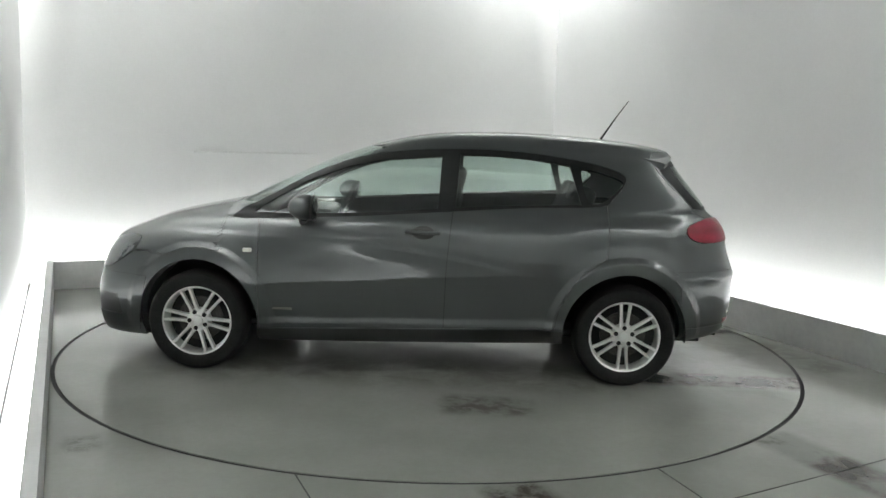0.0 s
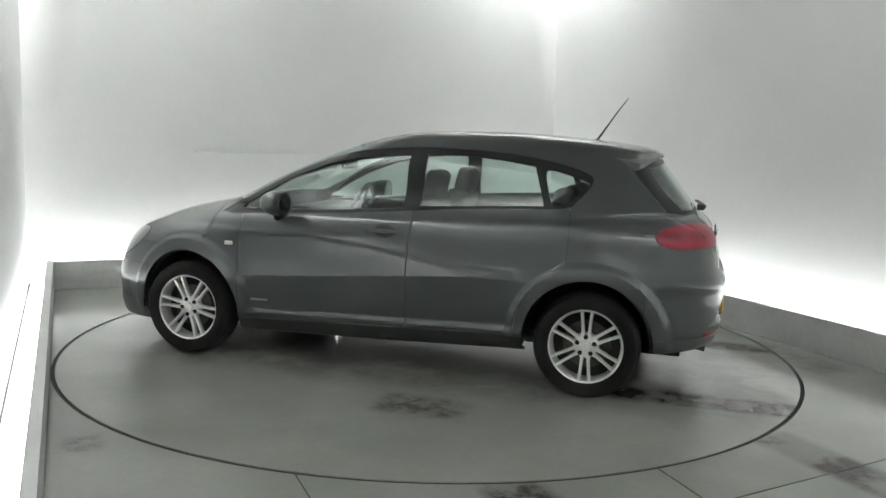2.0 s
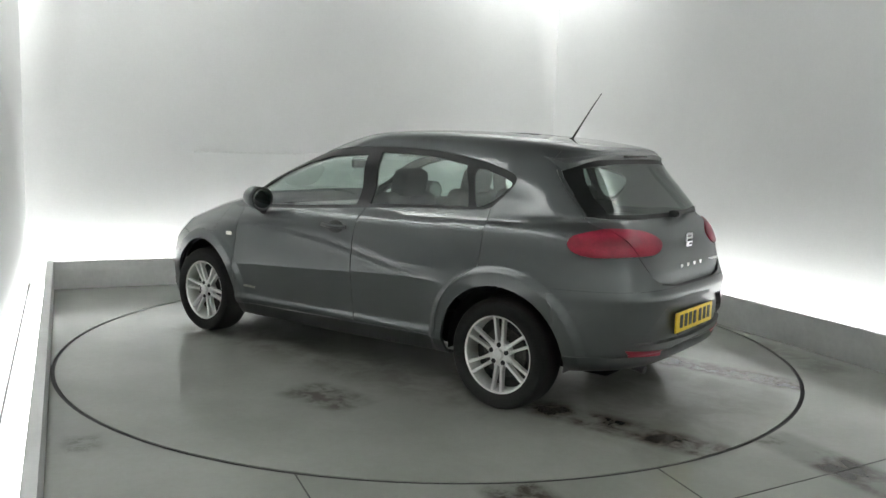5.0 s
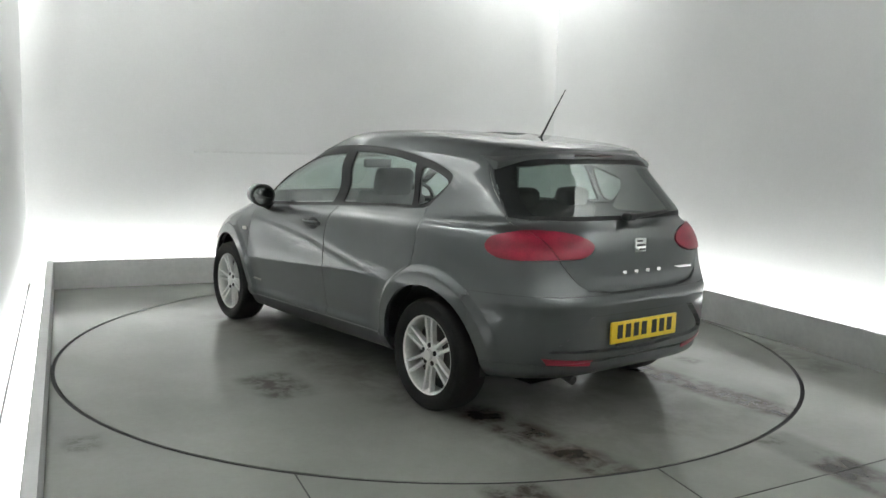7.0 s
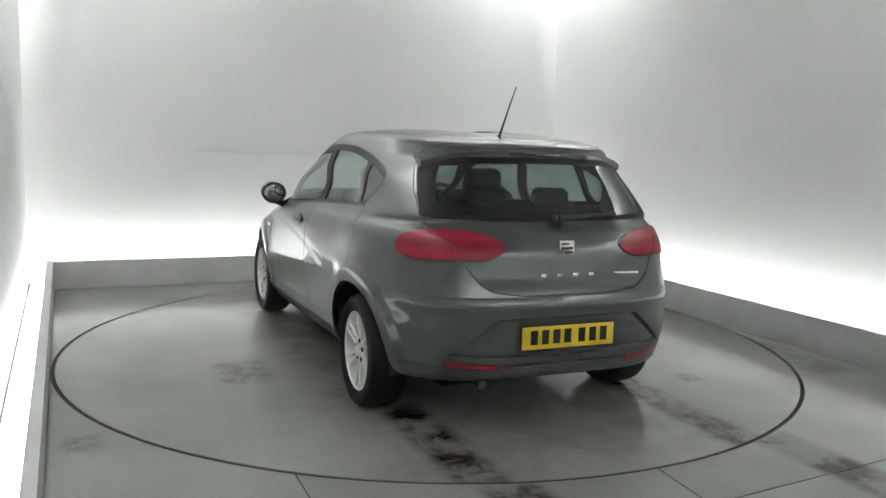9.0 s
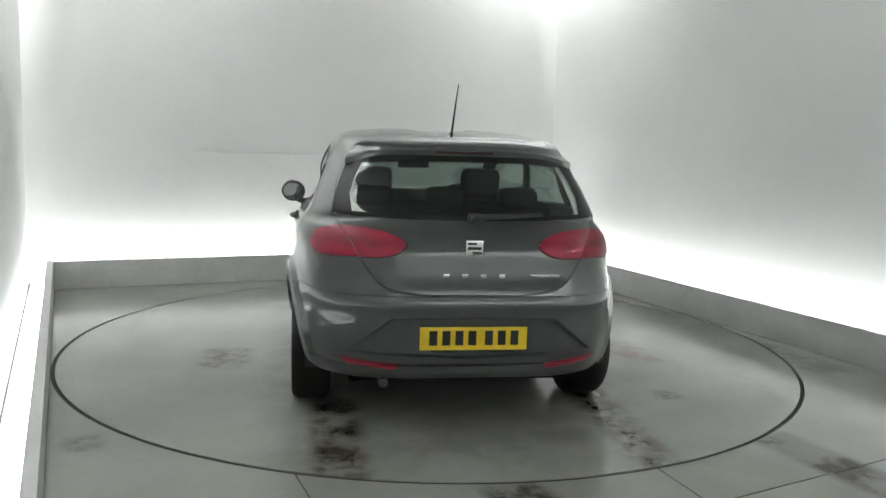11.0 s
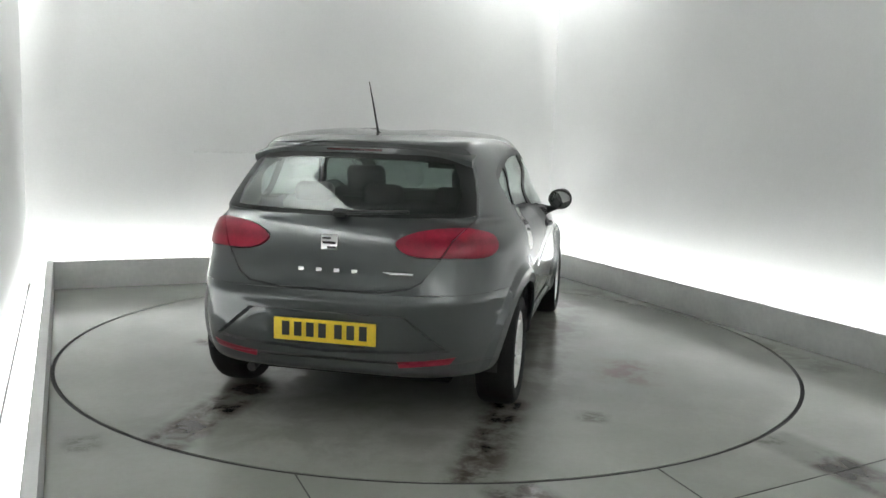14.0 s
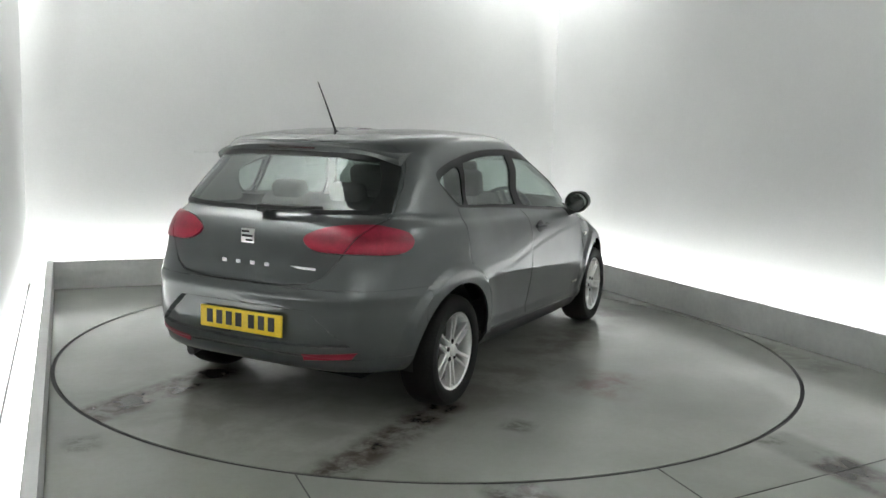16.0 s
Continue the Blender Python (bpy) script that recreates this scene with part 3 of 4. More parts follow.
def build_shell(car):
    bm = body_mesh()
    on_side = lambda c, n: abs(c.y) > 0.40 and abs(n.y) > 0.25
    at_rear = lambda c, n: c.x < -1.30 and n.x < -0.12
    side_parts = [("pane_front", PANE_F), ("pane_rear", PANE_R), ("pane_quarter", PANE_Q), ("dlo", DLO), ("sill", SILL), ("door_front", DOOR_F), ("door_rear", DOOR_R), ("headlamp", HEADLAMP), ("intake", INTAKE)]
    arches = [circle(-WHEEL_X, WHEEL_Z, ARCH_R), circle(WHEEL_X, WHEEL_Z, ARCH_R)]
    rear_parts = [("lamp", TAIL_LAMP), ("lamp", mirrored(TAIL_LAMP)), ("rear_glass", FRIT), ("frit", REAR_GLASS), ("reflector", REFLECTOR), ("reflector", mirrored(REFLECTOR)), ("tailgate", TAILGATE)]
    ledge = [(x, np.interp(x, CREASE_X, CREASE_Z)) for x in np.linspace(-0.80, 1.7, 22)]
    cut(bm, [(x, z + 0.030) for x, z in ledge] + ledge[::-1], "side", on_side)
    hem = [(x, np.interp(x, LOWER_X, LOWER_Z)) for x in np.linspace(-0.80, 0.98, 16)]
    cut(bm, [(x, z + 0.010) for x, z in hem] + hem[::-1], "side", on_side)
    cut(bm, [(0.98, 0.345), (-0.98, 0.390), (-0.98, 0.345), (0.98, 0.300)], "side", on_side)
    for wx in (-WHEEL_X, WHEEL_X):
        for r in (0.437, 0.478):
            cut(bm, circle(wx, WHEEL_Z, r), "side", on_side)
    for poly in (RECESS, RECESS_IN):
        cut(bm, poly, "rear", at_rear)
    bmesh.ops.dissolve_degenerate(bm, dist=0.0012, edges=bm.edges)
    displace(bm)
    bm.normal_update()
    for _, poly in side_parts:
        cut(bm, poly, "side", on_side)
    for poly in arches:
        cut(bm, poly, "side", lambda c, n: abs(c.y) > 0.40)
    for _, poly in rear_parts:
        cut(bm, poly, "rear", at_rear)
    # straight cuts: bumpers, valance, roof and bonnet
    def plane(co, no, near):
        faces = [f for f in bm.faces if near(f.calc_center_median())]
        geom = list({e for f in faces for e in f.edges} | {v for f in faces for v in f.verts}) + faces
        bmesh.ops.bisect_plane(bm, geom=geom, dist=0.0012, plane_co=co, plane_no=no)
    plane((-1.66, 0, 0), (1, 0, 0.12), lambda c: c.z < 0.78 and c.x < -1.2)
    plane((0, 0, 0.700), (0, 0, 1), lambda c: c.x < -1.55 and 0.6 < c.z < 0.8)
    plane((0, 0, 0.358), (0, 0, 1), lambda c: c.x < -1.6 and c.z < 0.45)
    plane((1.66, 0, 0.3), (1, 0, 0.2), lambda c: c.x > 1.4 and c.z < 0.7)
    plane((0, 0, 0.56), (0, 0, 1), lambda c: c.x > 1.4 and c.z < 0.7)
    bmesh.ops.dissolve_degenerate(bm, dist=0.0012, edges=bm.edges)
    bmesh.ops.remove_doubles(bm, verts=bm.verts, dist=0.0010)
    bm.normal_update()
    groups = {}
    for f in bm.faces:
        c = f.calc_center_median()
        n = f.normal
        tag = "body"
        if abs(c.y) > 0.40 and any(math.hypot(c.x - wx, c.z - WHEEL_Z) < ARCH_R or (abs(c.x - wx) < ARCH_R and c.z < WHEEL_Z - 0.1) for wx in (-WHEEL_X, WHEEL_X)):
            continue
        if at_rear(c, n):
            for name, poly in rear_parts:
                if inside(poly, c.y, c.z):
                    tag = name
                    break
            if tag == "lamp" and inside(TAILGATE, c.y, c.z):
                tag = "lamp_inner"
        if tag == "body" and on_side(c, n):
            for name, poly in side_parts:
                if inside(poly, c.x, c.z):
                    tag = name
                    break
        if tag == "body" and c.z < 0.262 and abs(c.x) < 0.95 and abs(c.y) > 0.4:
            tag = "sill"
        if tag == "body":
            if c.x < -1.66 + c.z * 0.12 and c.z < 0.700 and c.x < -1.2:
                tag = "valance" if c.z < 0.358 else "bumper_rear"
            elif c.x > 1.66 - (c.z - 0.3) * 0.2 and c.z < 0.56:
                tag = "bumper_front"
            elif n.x > 0.25 and c.z > 1.02 and c.x > 0.1 and abs(c.y) < np.interp(c.z, [1.0, 1.15, 1.28, 1.37], [0.70, 0.67, 0.62, 0.56]) and c.z < 1.385:
                tag = "windscreen"
            elif c.x > 1.16 and n.z > 0.5 and c.z > 0.7:
                tag = "bonnet"
        if tag in ("body", "tailgate", "rear_glass", "frit", "valance", "bumper_rear", "bumper_front", "windscreen", "bonnet"):
            key = (tag, 0)
        else:
            key = (tag, 1 if c.y > 0 else -1)
        groups.setdefault(key, []).append(f)

    def panel(key, offset=0.0, gap=0.003, fold=0.014, tidy=True):
        """One panel as its own bmesh, with rolled edges."""
        out = bmesh.new()
        vmap = {}
        for f in groups.get(key, []):
            vs = []
            for v in f.verts:
                if v not in vmap:
                    vmap[v] = out.verts.new(v.co + v.normal * offset)
                    vmap[v].normal = v.normal
                vs.append(vmap[v])
            try:
                out.faces.new(vs)
            except ValueError:
                pass
        if key[0] == "tailgate":
            for v in out.verts:
                if v.co.z < 0.85:
                    v.co.x += 0.018 * float(smoothstep(0.80, 0.71, v.co.z))
        normals = {nv: ov.normal.copy() for ov, nv in vmap.items()}
        if gap:
            move = {}
            for e in out.edges:
                if len(e.link_faces) == 1:
                    d = (e.verts[1].co - e.verts[0].co).normalized()
                    into = e.link_faces[0].calc_center_median() - e.verts[0].co
                    into = (into - d * into.dot(d)).normalized()
                    for v in e.verts:
                        move.setdefault(v, []).append(into)
            for v, ds in move.items():
                s = sum(ds, Vector())
                if s.length > 0.1:
                    v.co += s.normalized() * gap
        if fold:
            border = [e for e in out.edges if len(e.link_faces) == 1]
            made = bmesh.ops.extrude_edge_only(out, edges=border)["geom"]
            nv = [v for v in made if isinstance(v, bmesh.types.BMVert)]
            src = {}
            for v in nv:
                for e in v.link_edges:
                    o = e.other_vert(v)
                    if o in normals:
                        src[v] = normals[o]
            for v in nv:
                v.co -= src.get(v, Vector((0, 0, 1))) * fold
            for e in border:
                e.smooth = False
            out.normal_update()
        return out

    def add(key, name, material, parent, label="", **kw):
        b = panel(key, **kw)
        return part(name, b, material, parent, label, 34)

    parts = {}
    parts["body"] = add(("body", 0), "body", M["paint"], car, "grey metallic painted steel body", gap=0.001)
    parts["tailgate"] = add(("tailgate", 0), "tailgate", M["paint"], car, "grey metallic tailgate, closed")
    add(("rear_glass", 0), "rear_window", M["glass_rear"], parts["tailgate"], "dark tinted rear window", gap=0.0, fold=0.0, offset=-0.002)
    add(("frit", 0), "window_border", M["black"], parts["tailgate"], "black border of the rear window", gap=0.0, fold=0.012, offset=-0.002)
    parts["bumper_rear"] = add(("bumper_rear", 0), "rear_bumper", M["paint"], car, "body-coloured rear bumper", gap=0.0015)
    add(("valance", 0), "valance", M["paint"], car, "grey lower lip of the rear bumper", gap=0.0015)
    parts["bumper_front"] = add(("bumper_front", 0), "front_bumper", M["paint"], car, gap=0.0015)
    add(("windscreen", 0), "windscreen", M["glass"], car, "clear windscreen", gap=0.0, fold=0.0, offset=-0.003)
    add(("bonnet", 0), "bonnet", M["paint"], car, gap=0.002)
    for s in (1, -1):
        add(("lamp", s), "tail_lamp", M["lamp_red"], car, "wide red tail lamp", offset=0.006, gap=0.0022, fold=0.02)
        add(("lamp_inner", s), "tail_lamp", M["lamp_red"], parts["tailgate"], "inner half of the red tail lamp", offset=0.006, gap=0.0022, fold=0.02)
        add(("reflector", s), "rear_reflector", M["lamp_red"], car, "slim red reflector", offset=0.002, gap=0.001, fold=0.01)
        add(("headlamp", s), "headlamp", M["lamp_clear"], car, "clear headlamp", offset=0.003, gap=0.002)
        add(("intake", s), "lower_intake", M["plastic"], car, "black lower bumper intake", gap=0.001, offset=-0.006)
        add(("sill", s), "sill", M["plastic"], car, "black lower sill", offset=-0.008, gap=0.0)
        d = add(("door_front", s), "front_door", M["paint"], car, "grey front door, closed")
        r = add(("door_rear", s), "rear_door", M["paint"], car, "grey rear door, closed")
        add(("dlo", s), "window_surround", M["black"], car, "black window frames and pillar covers", offset=-0.003, gap=0.0, fold=0.02)
        add(("pane_front", s), "door_window", M["glass"], d, "clear door glass", gap=0.0, fold=0.0, offset=-0.008)
        add(("pane_rear", s), "door_window", M["glass"], r, "clear door glass", gap=0.0, fold=0.0, offset=-0.008)
        add(("pane_quarter", s), "quarter_window", M["glass"], car, "small pointed quarter window", gap=0.0, fold=0.0, offset=-0.008)
        parts[("door", s)] = d
        parts[("rdoor", s)] = r
    # inner lining below the windows, and the headlining
    lining, roof = bmesh.new(), bmesh.new()
    for out, test in ((lining, lambda k, c: k[0] in ("body", "door_front", "door_rear", "tailgate", "bumper_rear", "bumper_front", "sill", "bonnet", "lamp", "pale", "reflector", "valance") and c.z < 1.05), (roof, lambda k, c: k[0] in ("body", "tailgate") and c.z > 1.05)):
        vmap = {}
        for key, fs in groups.items():
            for f in fs:
                c = f.calc_center_median()
                if test(key, c):
                    vs = []
                    for v in f.verts:
                        if v not in vmap:
                            vmap[v] = out.verts.new((v.co.x * 0.984, v.co.y * 0.955, v.co.z) if out is lining else (v.co.x * 0.982, v.co.y * 0.962, v.co.z - 0.024))
                        vs.append(vmap[v])
                    try:
                        out.faces.new(vs[::-1])
                    except ValueError:
                        pass
    part("cabin_lining", lining, M["cabin"], car, "dark inner door and body lining", 60)
    part("headlining", roof, M["headliner"], car, "pale grey headlining and pillars", 60)
    bm.free()
    return parts


# ---- car: smaller parts ----
def build_wheel(name, car, m):
    w = new(name)
    w.parent = car
    w.matrix_basis = m
    tyre = lathe([(0.210, -0.085), (0.226, -0.098), (0.262, -0.104), (0.282, -0.098), (0.295, -0.082), (0.3015, -0.060), (0.303, -0.03), (0.303, 0.03), (0.3015, 0.060), (0.295, 0.082), (0.282, 0.098), (0.262, 0.104), (0.226, 0.098), (0.212, 0.088), (0.204, 0.06)], 72)
    part("tyre", tyre, M["rubber"], w, "black rubber tyre")
    rim = lathe([(0.213, -0.09), (0.205, -0.05), (0.196, 0.02), (0.200, 0.065), (0.208, 0.084), (0.222, 0.090), (0.226, 0.085), (0.226, 0.070)], 72)
    part("rim", rim, M["alloy"], w, "silver alloy rim")
    part("wheel_back", lathe([(0.02, -0.01), (0.205, -0.012)], 48), M["dark"], w)
    part("brake_disc", lathe([(0.05, 0.0), (0.14, 0.0), (0.14, 0.012), (0.07, 0.014), (0.065, 0.03), (0.0, 0.03)], 48), M["steel"], w, "worn steel brake disc")
    part("hub", lathe([(0.075, 0.025), (0.072, 0.058), (0.060, 0.068), (0.034, 0.070), (0.032, 0.078), (0.026, 0.080), (0.0, 0.081)], 36), M["alloy"], w, "silver hub with a plain round cap")
    part("hub_cap", lathe([(0.030, 0.0795), (0.030, 0.084), (0.026, 0.086), (0.0, 0.0865)], 30), M["alloy"], w, "dull silver centre cap")
    for i in range(6):
        for s in (-1, 1):
            a = 2 * math.pi * i / 6 + math.pi / 2
            bm = bmesh.new()
            prof = [(0.050, 0.0175, 0.0150, 0.066), (0.085, 0.0185, 0.0092, 0.070), (0.15, 0.0240, 0.0082, 0.077), (0.195, 0.0285, 0.0092, 0.081), (0.212, 0.0310, 0.0110, 0.081)]
            rows = []
            for r, off, hw, h in prof:
                row = []
                for u, dz in ((-1, -0.030), (-1, -0.004), (-0.7, 0), (0.7, 0), (1, -0.004), (1, -0.030)):
                    q = s * off + u * hw
                    row.append(bm.verts.new((r * math.cos(a) - q * math.sin(a), h + dz, r * math.sin(a) + q * math.cos(a))))
                rows.append(row)
            for p, q in zip(rows, rows[1:]):
                for j in range(5):
                    bm.faces.new((p[j], p[j + 1], q[j + 1], q[j]))
            bmesh.ops.recalc_face_normals(bm, faces=bm.faces)
            part("spoke", bm, M["alloy"], w)
    for i in range(5):
        a = 2 * math.pi * i / 5 + math.pi / 2
        bm = lathe([(0.0135, 0.064), (0.0135, 0.0725), (0.010, 0.0735), (0.0, 0.0725)], 12)
        bmesh.ops.translate(bm, vec=(0.052 * math.cos(a), 0, 0.052 * math.sin(a)), verts=bm.verts)
        part("wheel_bolt", bm, M["dark"], w)
    for ob in w.children:
        if not ob.name.startswith("tyre"):
            ob.data.transform(Matrix.Diagonal((0.975, 1.0, 0.975, 1.0)))
    return w


def build_mirror(car, s):
    g = new("door_mirror")
    g.parent = car
    g.matrix_basis = Matrix.Translation((0.60, s * 0.905, 1.015)) 
    bm = bmesh.new()
    bmesh.ops.create_uvsphere(bm, u_segments=28, v_segments=18, radius=1.0)
    for v in bm.verts:
        x, y, z = v.co
        x = x if x > -0.35 else -0.35 + (x + 0.35) * 0.12
        v.co = Vector((x * 0.100 + 0.02, s * y * 0.085 * (1 - 0.10 * z), z * (0.078 if z > 0 else 0.072) + 0.012 * y))
    if s < 0:
        bmesh.ops.reverse_faces(bm, faces=bm.faces)
    part("mirror_shell", bm, M["paint"], g, "grey painted mirror shell", 60)
    bm = bmesh.new()
    bmesh.ops.create_uvsphere(bm, u_segments=28, v_segments=12, radius=1.0)
    for v in bm.verts:
        v.co = Vector((v.co.x * 0.006 - 0.036, s * v.co.y * 0.076, v.co.z * 0.064))
    part("mirror_glass", bm, M["mirror"], g, "reflecting mirror glass", 60)
    bm = tube([(-0.032, s * 0.082 * math.cos(a), 0.071 * math.sin(a)) for a in np.linspace(0, 2 * math.pi, 33)[:-1]], 0.007, 8, True)
    part("mirror_rim", bm, M["plastic"], g, "black rim round the mirror glass")
    bm = tube([(0.03, -s * 0.03, -0.06), (0.05, -s * 0.08, -0.085), (0.06, -s * 0.15, -0.075)], 0.026, 10)
    part("mirror_foot", bm, M["plastic"], g, "black mirror foot")


def build_handle(door, s):
    y = skin(door, -0.072, 0.884, s) - 0.004
    # no real hollow: a black ellipsoid gives the recess its shade
    bm = bmesh.new()
    bmesh.ops.create_uvsphere(bm, u_segments=24, v_segments=12, radius=1.0)
    for v in bm.verts:
        v.co = Vector((-0.072 + v.co.x * 0.070, s * (y + v.co.y * 0.012), 0.884 + v.co.z * 0.044))
    part("handle_recess", bm, M["plastic"], door, "black spot for the shaded handle recess", 60)
    bm = tube([(-0.170 + 0.02 * i, s * (y + 0.012 + 0.024 * math.sin(math.pi * i / 10)), 0.892) for i in range(11)], 0.013, 10)
    part("door_handle", bm, M["paint"], door, "grey painted pull handle")


def build_seat(car, x, y, width, rear=False):
    g = new("rear_seat" if rear else "front_seat")
    g.parent = car
    g.matrix_basis = Matrix.Translation((x, y, 0))
    part("cushion", box(0.05, 0, 0.50, 0.50, width, 0.16, 0.05, 3), M["fabric"], g, "", 50)
    part("backrest", box(0, 0, 0.31, 0.14, width, 0.62, 0.055, 3, m=pose(-0.22, 0, 0.50, 0, -18 if not rear else -22, 0)), M["fabric"], g, "", 50)
    n = 3 if rear else 1
    for i in range(n):
        hy = (i - (n - 1) / 2) * width * 0.34
        hz = 1.15 if not rear else 1.09
        hx = -0.42 if not rear else -0.44
        part("headrest", box(0, 0, 0, 0.11, 0.27 if not rear else 0.24, 0.19 if not rear else 0.15, 0.045, 3, m=pose(hx, hy, hz, 0, -14, 0)), M["fabric"], g, "padded headrest", 50)
        for k in (-0.06, 0.06):
            part("headrest_post", tube([(hx + 0.02, hy + k, hz - 0.16), (hx, hy + k, hz - 0.05)], 0.006, 8), M["chrome"], g)


def build_interior(car):
    part("cabin_floor", box(-0.05, 0, 0.29, 2.9, 1.46, 0.03, 0.01), M["cabin"], car, "dark carpeted cabin floor")
    part("undertray", box(0.05, 0, 0.245, 3.7, 1.16, 0.03, 0.01), M["under"], car, "black underbody tray")
    build_seat(car, 0.18, 0.37, 0.50)
    build_seat(car, 0.18, -0.37, 0.50)
    build_seat(car, -0.62, 0, 1.26, True)
    bm = box(0.80, 0, 0.80, 0.36, 1.30, 0.28, 0.08, 3)
    part("dashboard", bm, M["cabin"], car, "dark padded dashboard", 50)
    part("parcel_shelf", box(-1.50, 0, 0.985, 0.50, 1.18, 0.02, 0.006), M["cabin"], car, "dark parcel shelf")
    g = new("steering_wheel")
    g.parent = car
    g.matrix_basis = pose(0.58, -0.37, 0.92, 0, 66, 0)
    part("wheel_rim", tube([(0.185 * math.cos(a), 0.185 * math.sin(a), 0) for a in np.linspace(0, 2 * math.pi, 41)[:-1]], 0.015, 10, True), M["cabin"], g)
    part("wheel_hub", lathe([(0.06, -0.02), (0.06, 0.015), (0.0, 0.02)], 24, "z"), M["cabin"], g)
    for a in (0.2, math.pi - 0.2, -math.pi / 2):
        part("wheel_spoke", tube([(0, 0, 0), (0.18 * math.cos(a), 0.18 * math.sin(a), 0)], 0.014, 8), M["cabin"], g)
    part("interior_mirror", box(0.52, 0, 1.245, 0.03, 0.24, 0.065, 0.015, 3), M["cabin"], car, "dark interior mirror")
    for s in (1, -1):
        part("sun_visor", box(0.24, s * 0.32, 1.31, 0.16, 0.34, 0.015, 0.006, m=None), M["headliner"], car)
    # wheel wells
    for wx in (WHEEL_X, -WHEEL_X):
        for s in (1, -1):
            bm = bmesh.new()
            rows = []
            for yy in (0.50, 0.795):
                rows.append([bm.verts.new((wx + 0.374 * math.cos(a), s * yy, WHEEL_Z + 0.374 * math.sin(a))) for a in np.linspace(-0.12, math.pi + 0.12, 28)])
            for j in range(27):
                bm.faces.new((rows[0][j], rows[0][j + 1], rows[1][j + 1], rows[1][j]))
            bm.faces.new(rows[0])
            part("wheel_arch_liner", bm, M["plastic"], car, "black wheel arch liner")


def skin(ob, x, z, s):
    """Outer side surface of a panel at (x, z), as a distance from the car's middle."""
    near = sorted((math.hypot(v.co.x - x, v.co.z - z), -abs(v.co.y)) for v in ob.data.vertices if v.co.y * s > 0.5)[:6]
    return max(-q[1] for q in near)


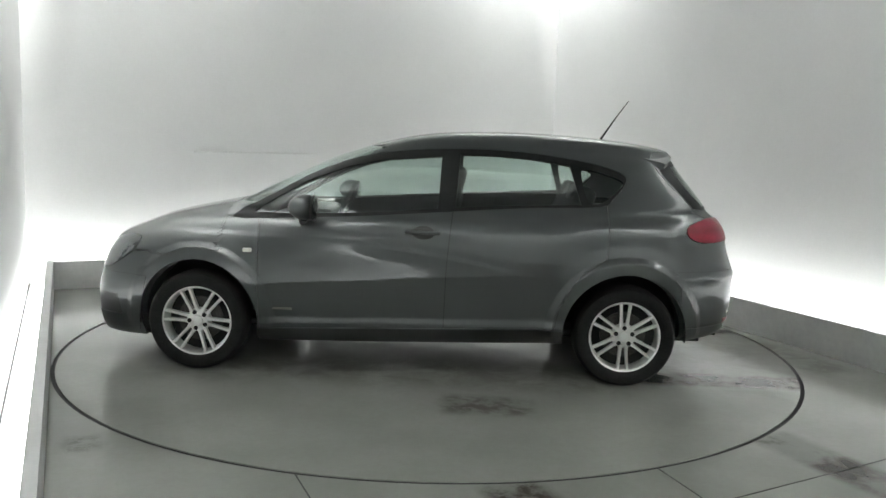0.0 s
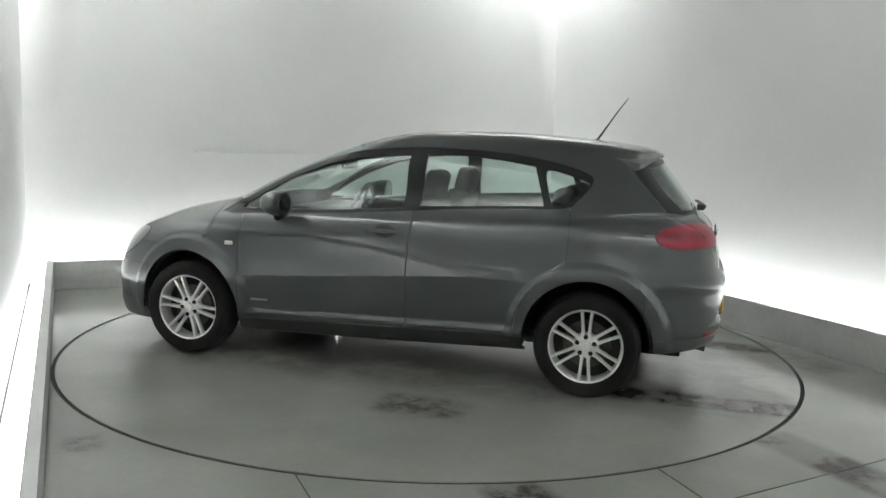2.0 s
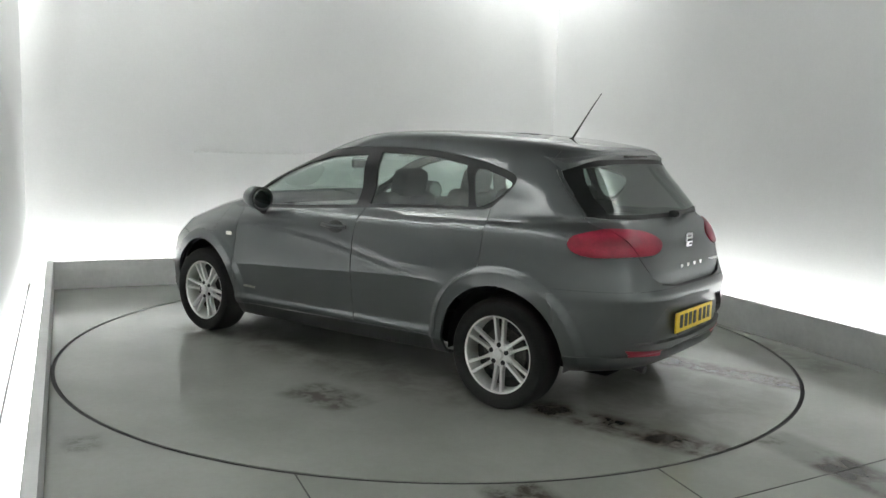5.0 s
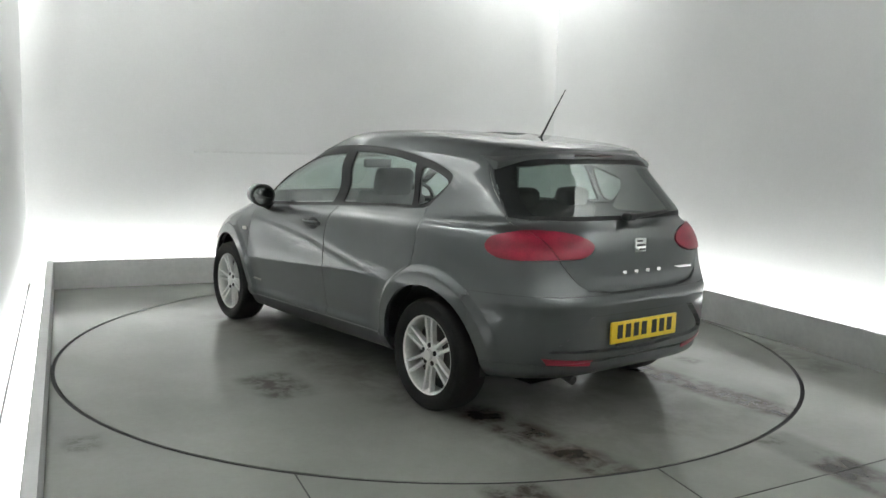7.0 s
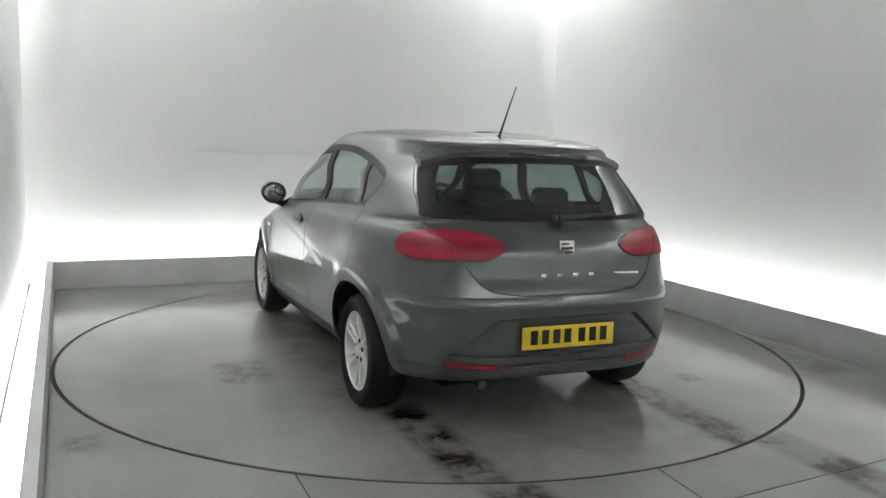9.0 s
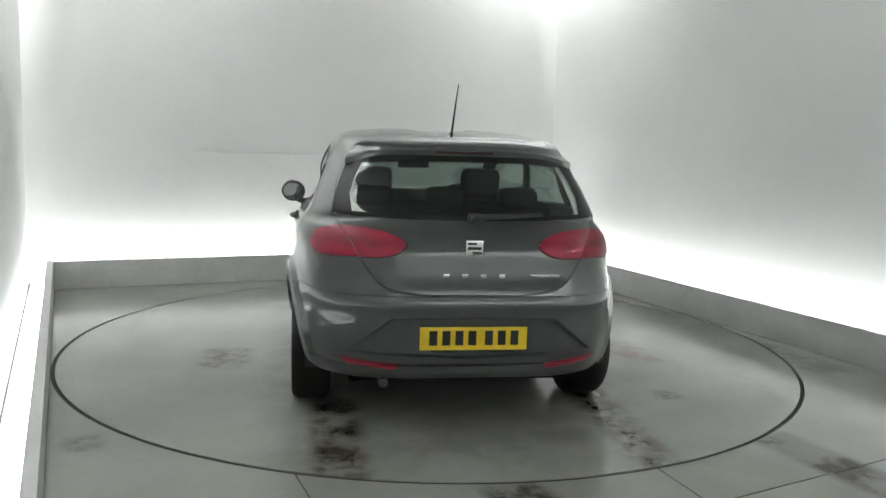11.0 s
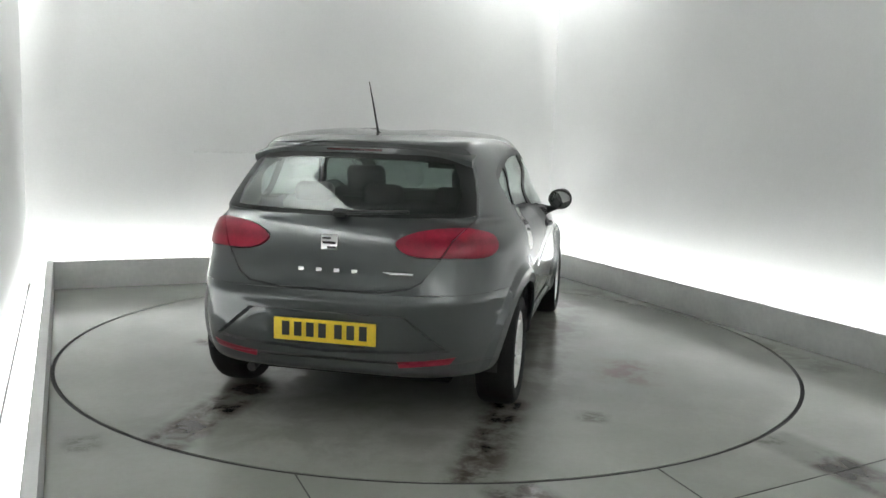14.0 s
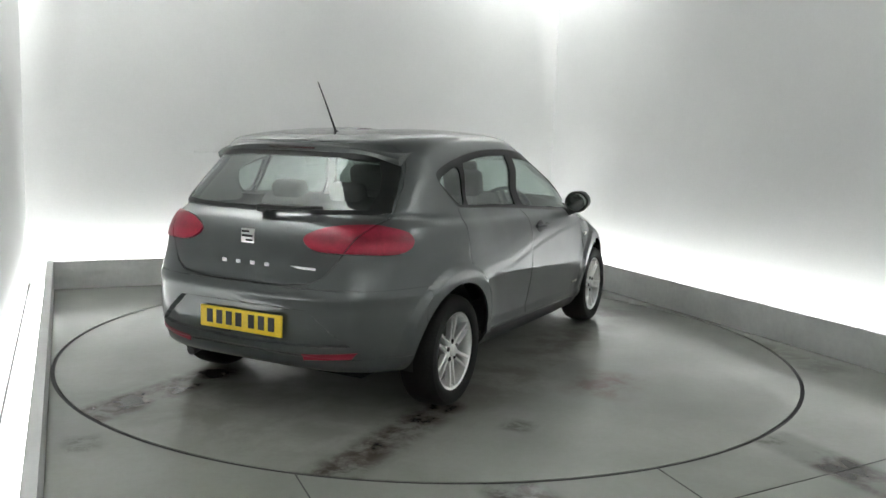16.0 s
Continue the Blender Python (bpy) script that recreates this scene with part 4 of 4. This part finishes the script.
def build_rear_details(car, parts):
    tg = parts["tailgate"]
    # spoiler over the rear window
    bm = bmesh.new()
    rows = []
    ys = np.linspace(-0.60, 0.60, 31)
    for yy in ys:
        e = abs(yy) / 0.60
        drop = 0.058 * e ** 3.5
        bow = 0.105 * e ** 3.5
        sec = [(-1.36 + 0.2 * bow, 1.424), (-1.46 + 0.6 * bow, 1.414), (-1.55 + bow, 1.402), (-1.608 + bow, 1.392), (-1.620 + bow, 1.382), (-1.614 + bow, 1.356), (-1.602 + bow, 1.350), (-1.56 + bow, 1.352), (-1.50 + bow, 1.355)]
        rows.append([bm.verts.new((x, yy, z - drop)) for x, z in sec])
    for p, q in zip(rows, rows[1:]):
        for j in range(len(p) - 1):
            bm.faces.new((p[j], q[j], q[j + 1], p[j + 1]))
    bm.faces.new(rows[0])
    bm.faces.new(rows[-1][::-1])
    bmesh.ops.recalc_face_normals(bm, faces=bm.faces)
    part("spoiler", bm, M["paint"], tg, "grey roof spoiler lip", 40)
    part("brake_light", box(-1.612, 0, 1.370, 0.02, 0.30, 0.012, 0.004), M["lamp_dark"], tg, "narrow unlit high brake light")
    # wiper
    part("wiper_boss", box(-1.868, -0.02, 1.062, 0.05, 0.075, 0.04, 0.012), M["plastic"], tg, "black wiper boss", 50)
    part("wiper_arm", tube([(-1.885, 0.0, 1.066), (-1.88, -0.12, 1.070), (-1.865, -0.24, 1.074), (-1.84, -0.36, 1.080)], 0.015, 8, taper=0.6), M["plastic"], tg, "black rear wiper arm")
    # badge and lettering as plain shapes
    part("badge", box(-1.966, 0, 0.926, 0.016, 0.088, 0.078, 0.008), M["chrome"], tg, "plain chrome badge plate", 40)
    part("badge_inlay", box(-1.975, 0, 0.926, 0.004, 0.066, 0.012, 0.0015), M["ink"], tg)
    part("badge_inlay", box(-1.975, 0.012, 0.948, 0.004, 0.044, 0.009, 0.0015), M["ink"], tg)
    part("badge_inlay", box(-1.975, -0.012, 0.904, 0.004, 0.044, 0.009, 0.0015), M["ink"], tg)
    for yy in (0.135, 0.045, -0.045, -0.135):
        part("lettering", box(-1.988, yy, 0.795, 0.006, 0.030, 0.020, 0.002), M["chrome"], tg, "chrome lettering bar")
    part("lettering", box(-1.981, -0.35, 0.795, 0.006, 0.15, 0.014, 0.002), M["chrome"], tg, "chrome lettering bar")
    # number plate with plain bars
    pl = new("number_plate")
    pl.parent = car
    part("plate", box(-2.026, 0, 0.500, 0.012, 0.52, 0.111, 0.004), M["yellow"], pl, "yellow rear number plate")
    for i in range(7):
        yy = 0.196 - i * 0.0625 - (0.018 if i > 3 else 0)
        part("plate_bar", box(-2.033, yy, 0.504, 0.003, 0.038, 0.070), M["ink"], pl, "black plate character as a bar", 0)
    for yy in (0.14, -0.14):
        part("plate_lamp_shade", box(-2.018, yy, 0.436, 0.012, 0.13, 0.014, 0.003), M["ink"], pl)
    # exhaust
    part("exhaust", tube([(-1.70, 0.42, 0.295), (-1.82, 0.42, 0.285), (-1.94, 0.42, 0.262)], 0.024, 14), M["alloy_dark"], car, "dull steel exhaust pipe")
    part("silencer", box(-1.62, -0.05, 0.335, 0.24, 0.85, 0.12, 0.05, 3), M["under"], car, "grimy black exhaust silencer", 50)
    part("rear_axle", tube([(-1.29, -0.62, 0.30), (-1.25, 0, 0.27), (-1.29, 0.62, 0.30)], 0.05, 10), M["under"], car)
    # aerial
    part("aerial_base", lathe([(0.026, 1.43), (0.022, 1.445), (0.011, 1.458), (0.0, 1.46)], 18, "z"), M["plastic"], car, m=pose(-1.196, 0, 0.010))
    part("aerial", tube([(-1.196, 0, 1.455), (-1.236, 0, 1.515), (-1.311, 0, 1.63), (-1.381, 0, 1.73)], 0.0075, 8, taper=0.35), M["plastic"], car, "thin black roof aerial")
    for s in (1, -1):
        part("side_indicator", box(0.975, s * (skin(parts["body"], 0.975, 0.748, s) + 0.002), 0.748, 0.055, 0.014, 0.026, 0.006, 3), M["amber"], car, "small pale side indicator", 50)
        build_handle(parts[("door", s)], s)
        build_mirror(car, s)
        part("door_sticker", box(0.78, s * (skin(parts[("door", s)], 0.78, 0.40, s) + 0.001), 0.40, 0.15, 0.003, 0.014, 0.001), M["sticker"], parts[("door", s)], "small pale door sticker")


def build_car():
    car = thing("car", "grey metallic five-door hatchback parked on the turntable", "car")
    parts = build_shell(car)
    build_interior(car)
    for sx in (1, -1):
        for s in (1, -1):
            build_wheel("wheel", car, pose(sx * WHEEL_X, s * 0.763, HUB_Z, 0, 22 if sx > 0 else 0, 0 if s > 0 else 180))
    build_rear_details(car, parts)
    return car


car = build_car()


# ---- movement ----
def motions():
    rows_car, rows_disc = [], []
    for i in range(17):
        a = TURN_0 + TURN_RATE * i
        r = radians(a)
        ox, oy = 0.0891, 0.0836
        rows_car.append((i, pose(ox * math.cos(r) - oy * math.sin(r), ox * math.sin(r) + oy * math.cos(r), 0.0, 0, 0, a)))
        rows_disc.append((i, pose(0, 0, 0, 0, 0, a)))
    walk(car, rows_car)
    walk(turntable, rows_disc)


motions()
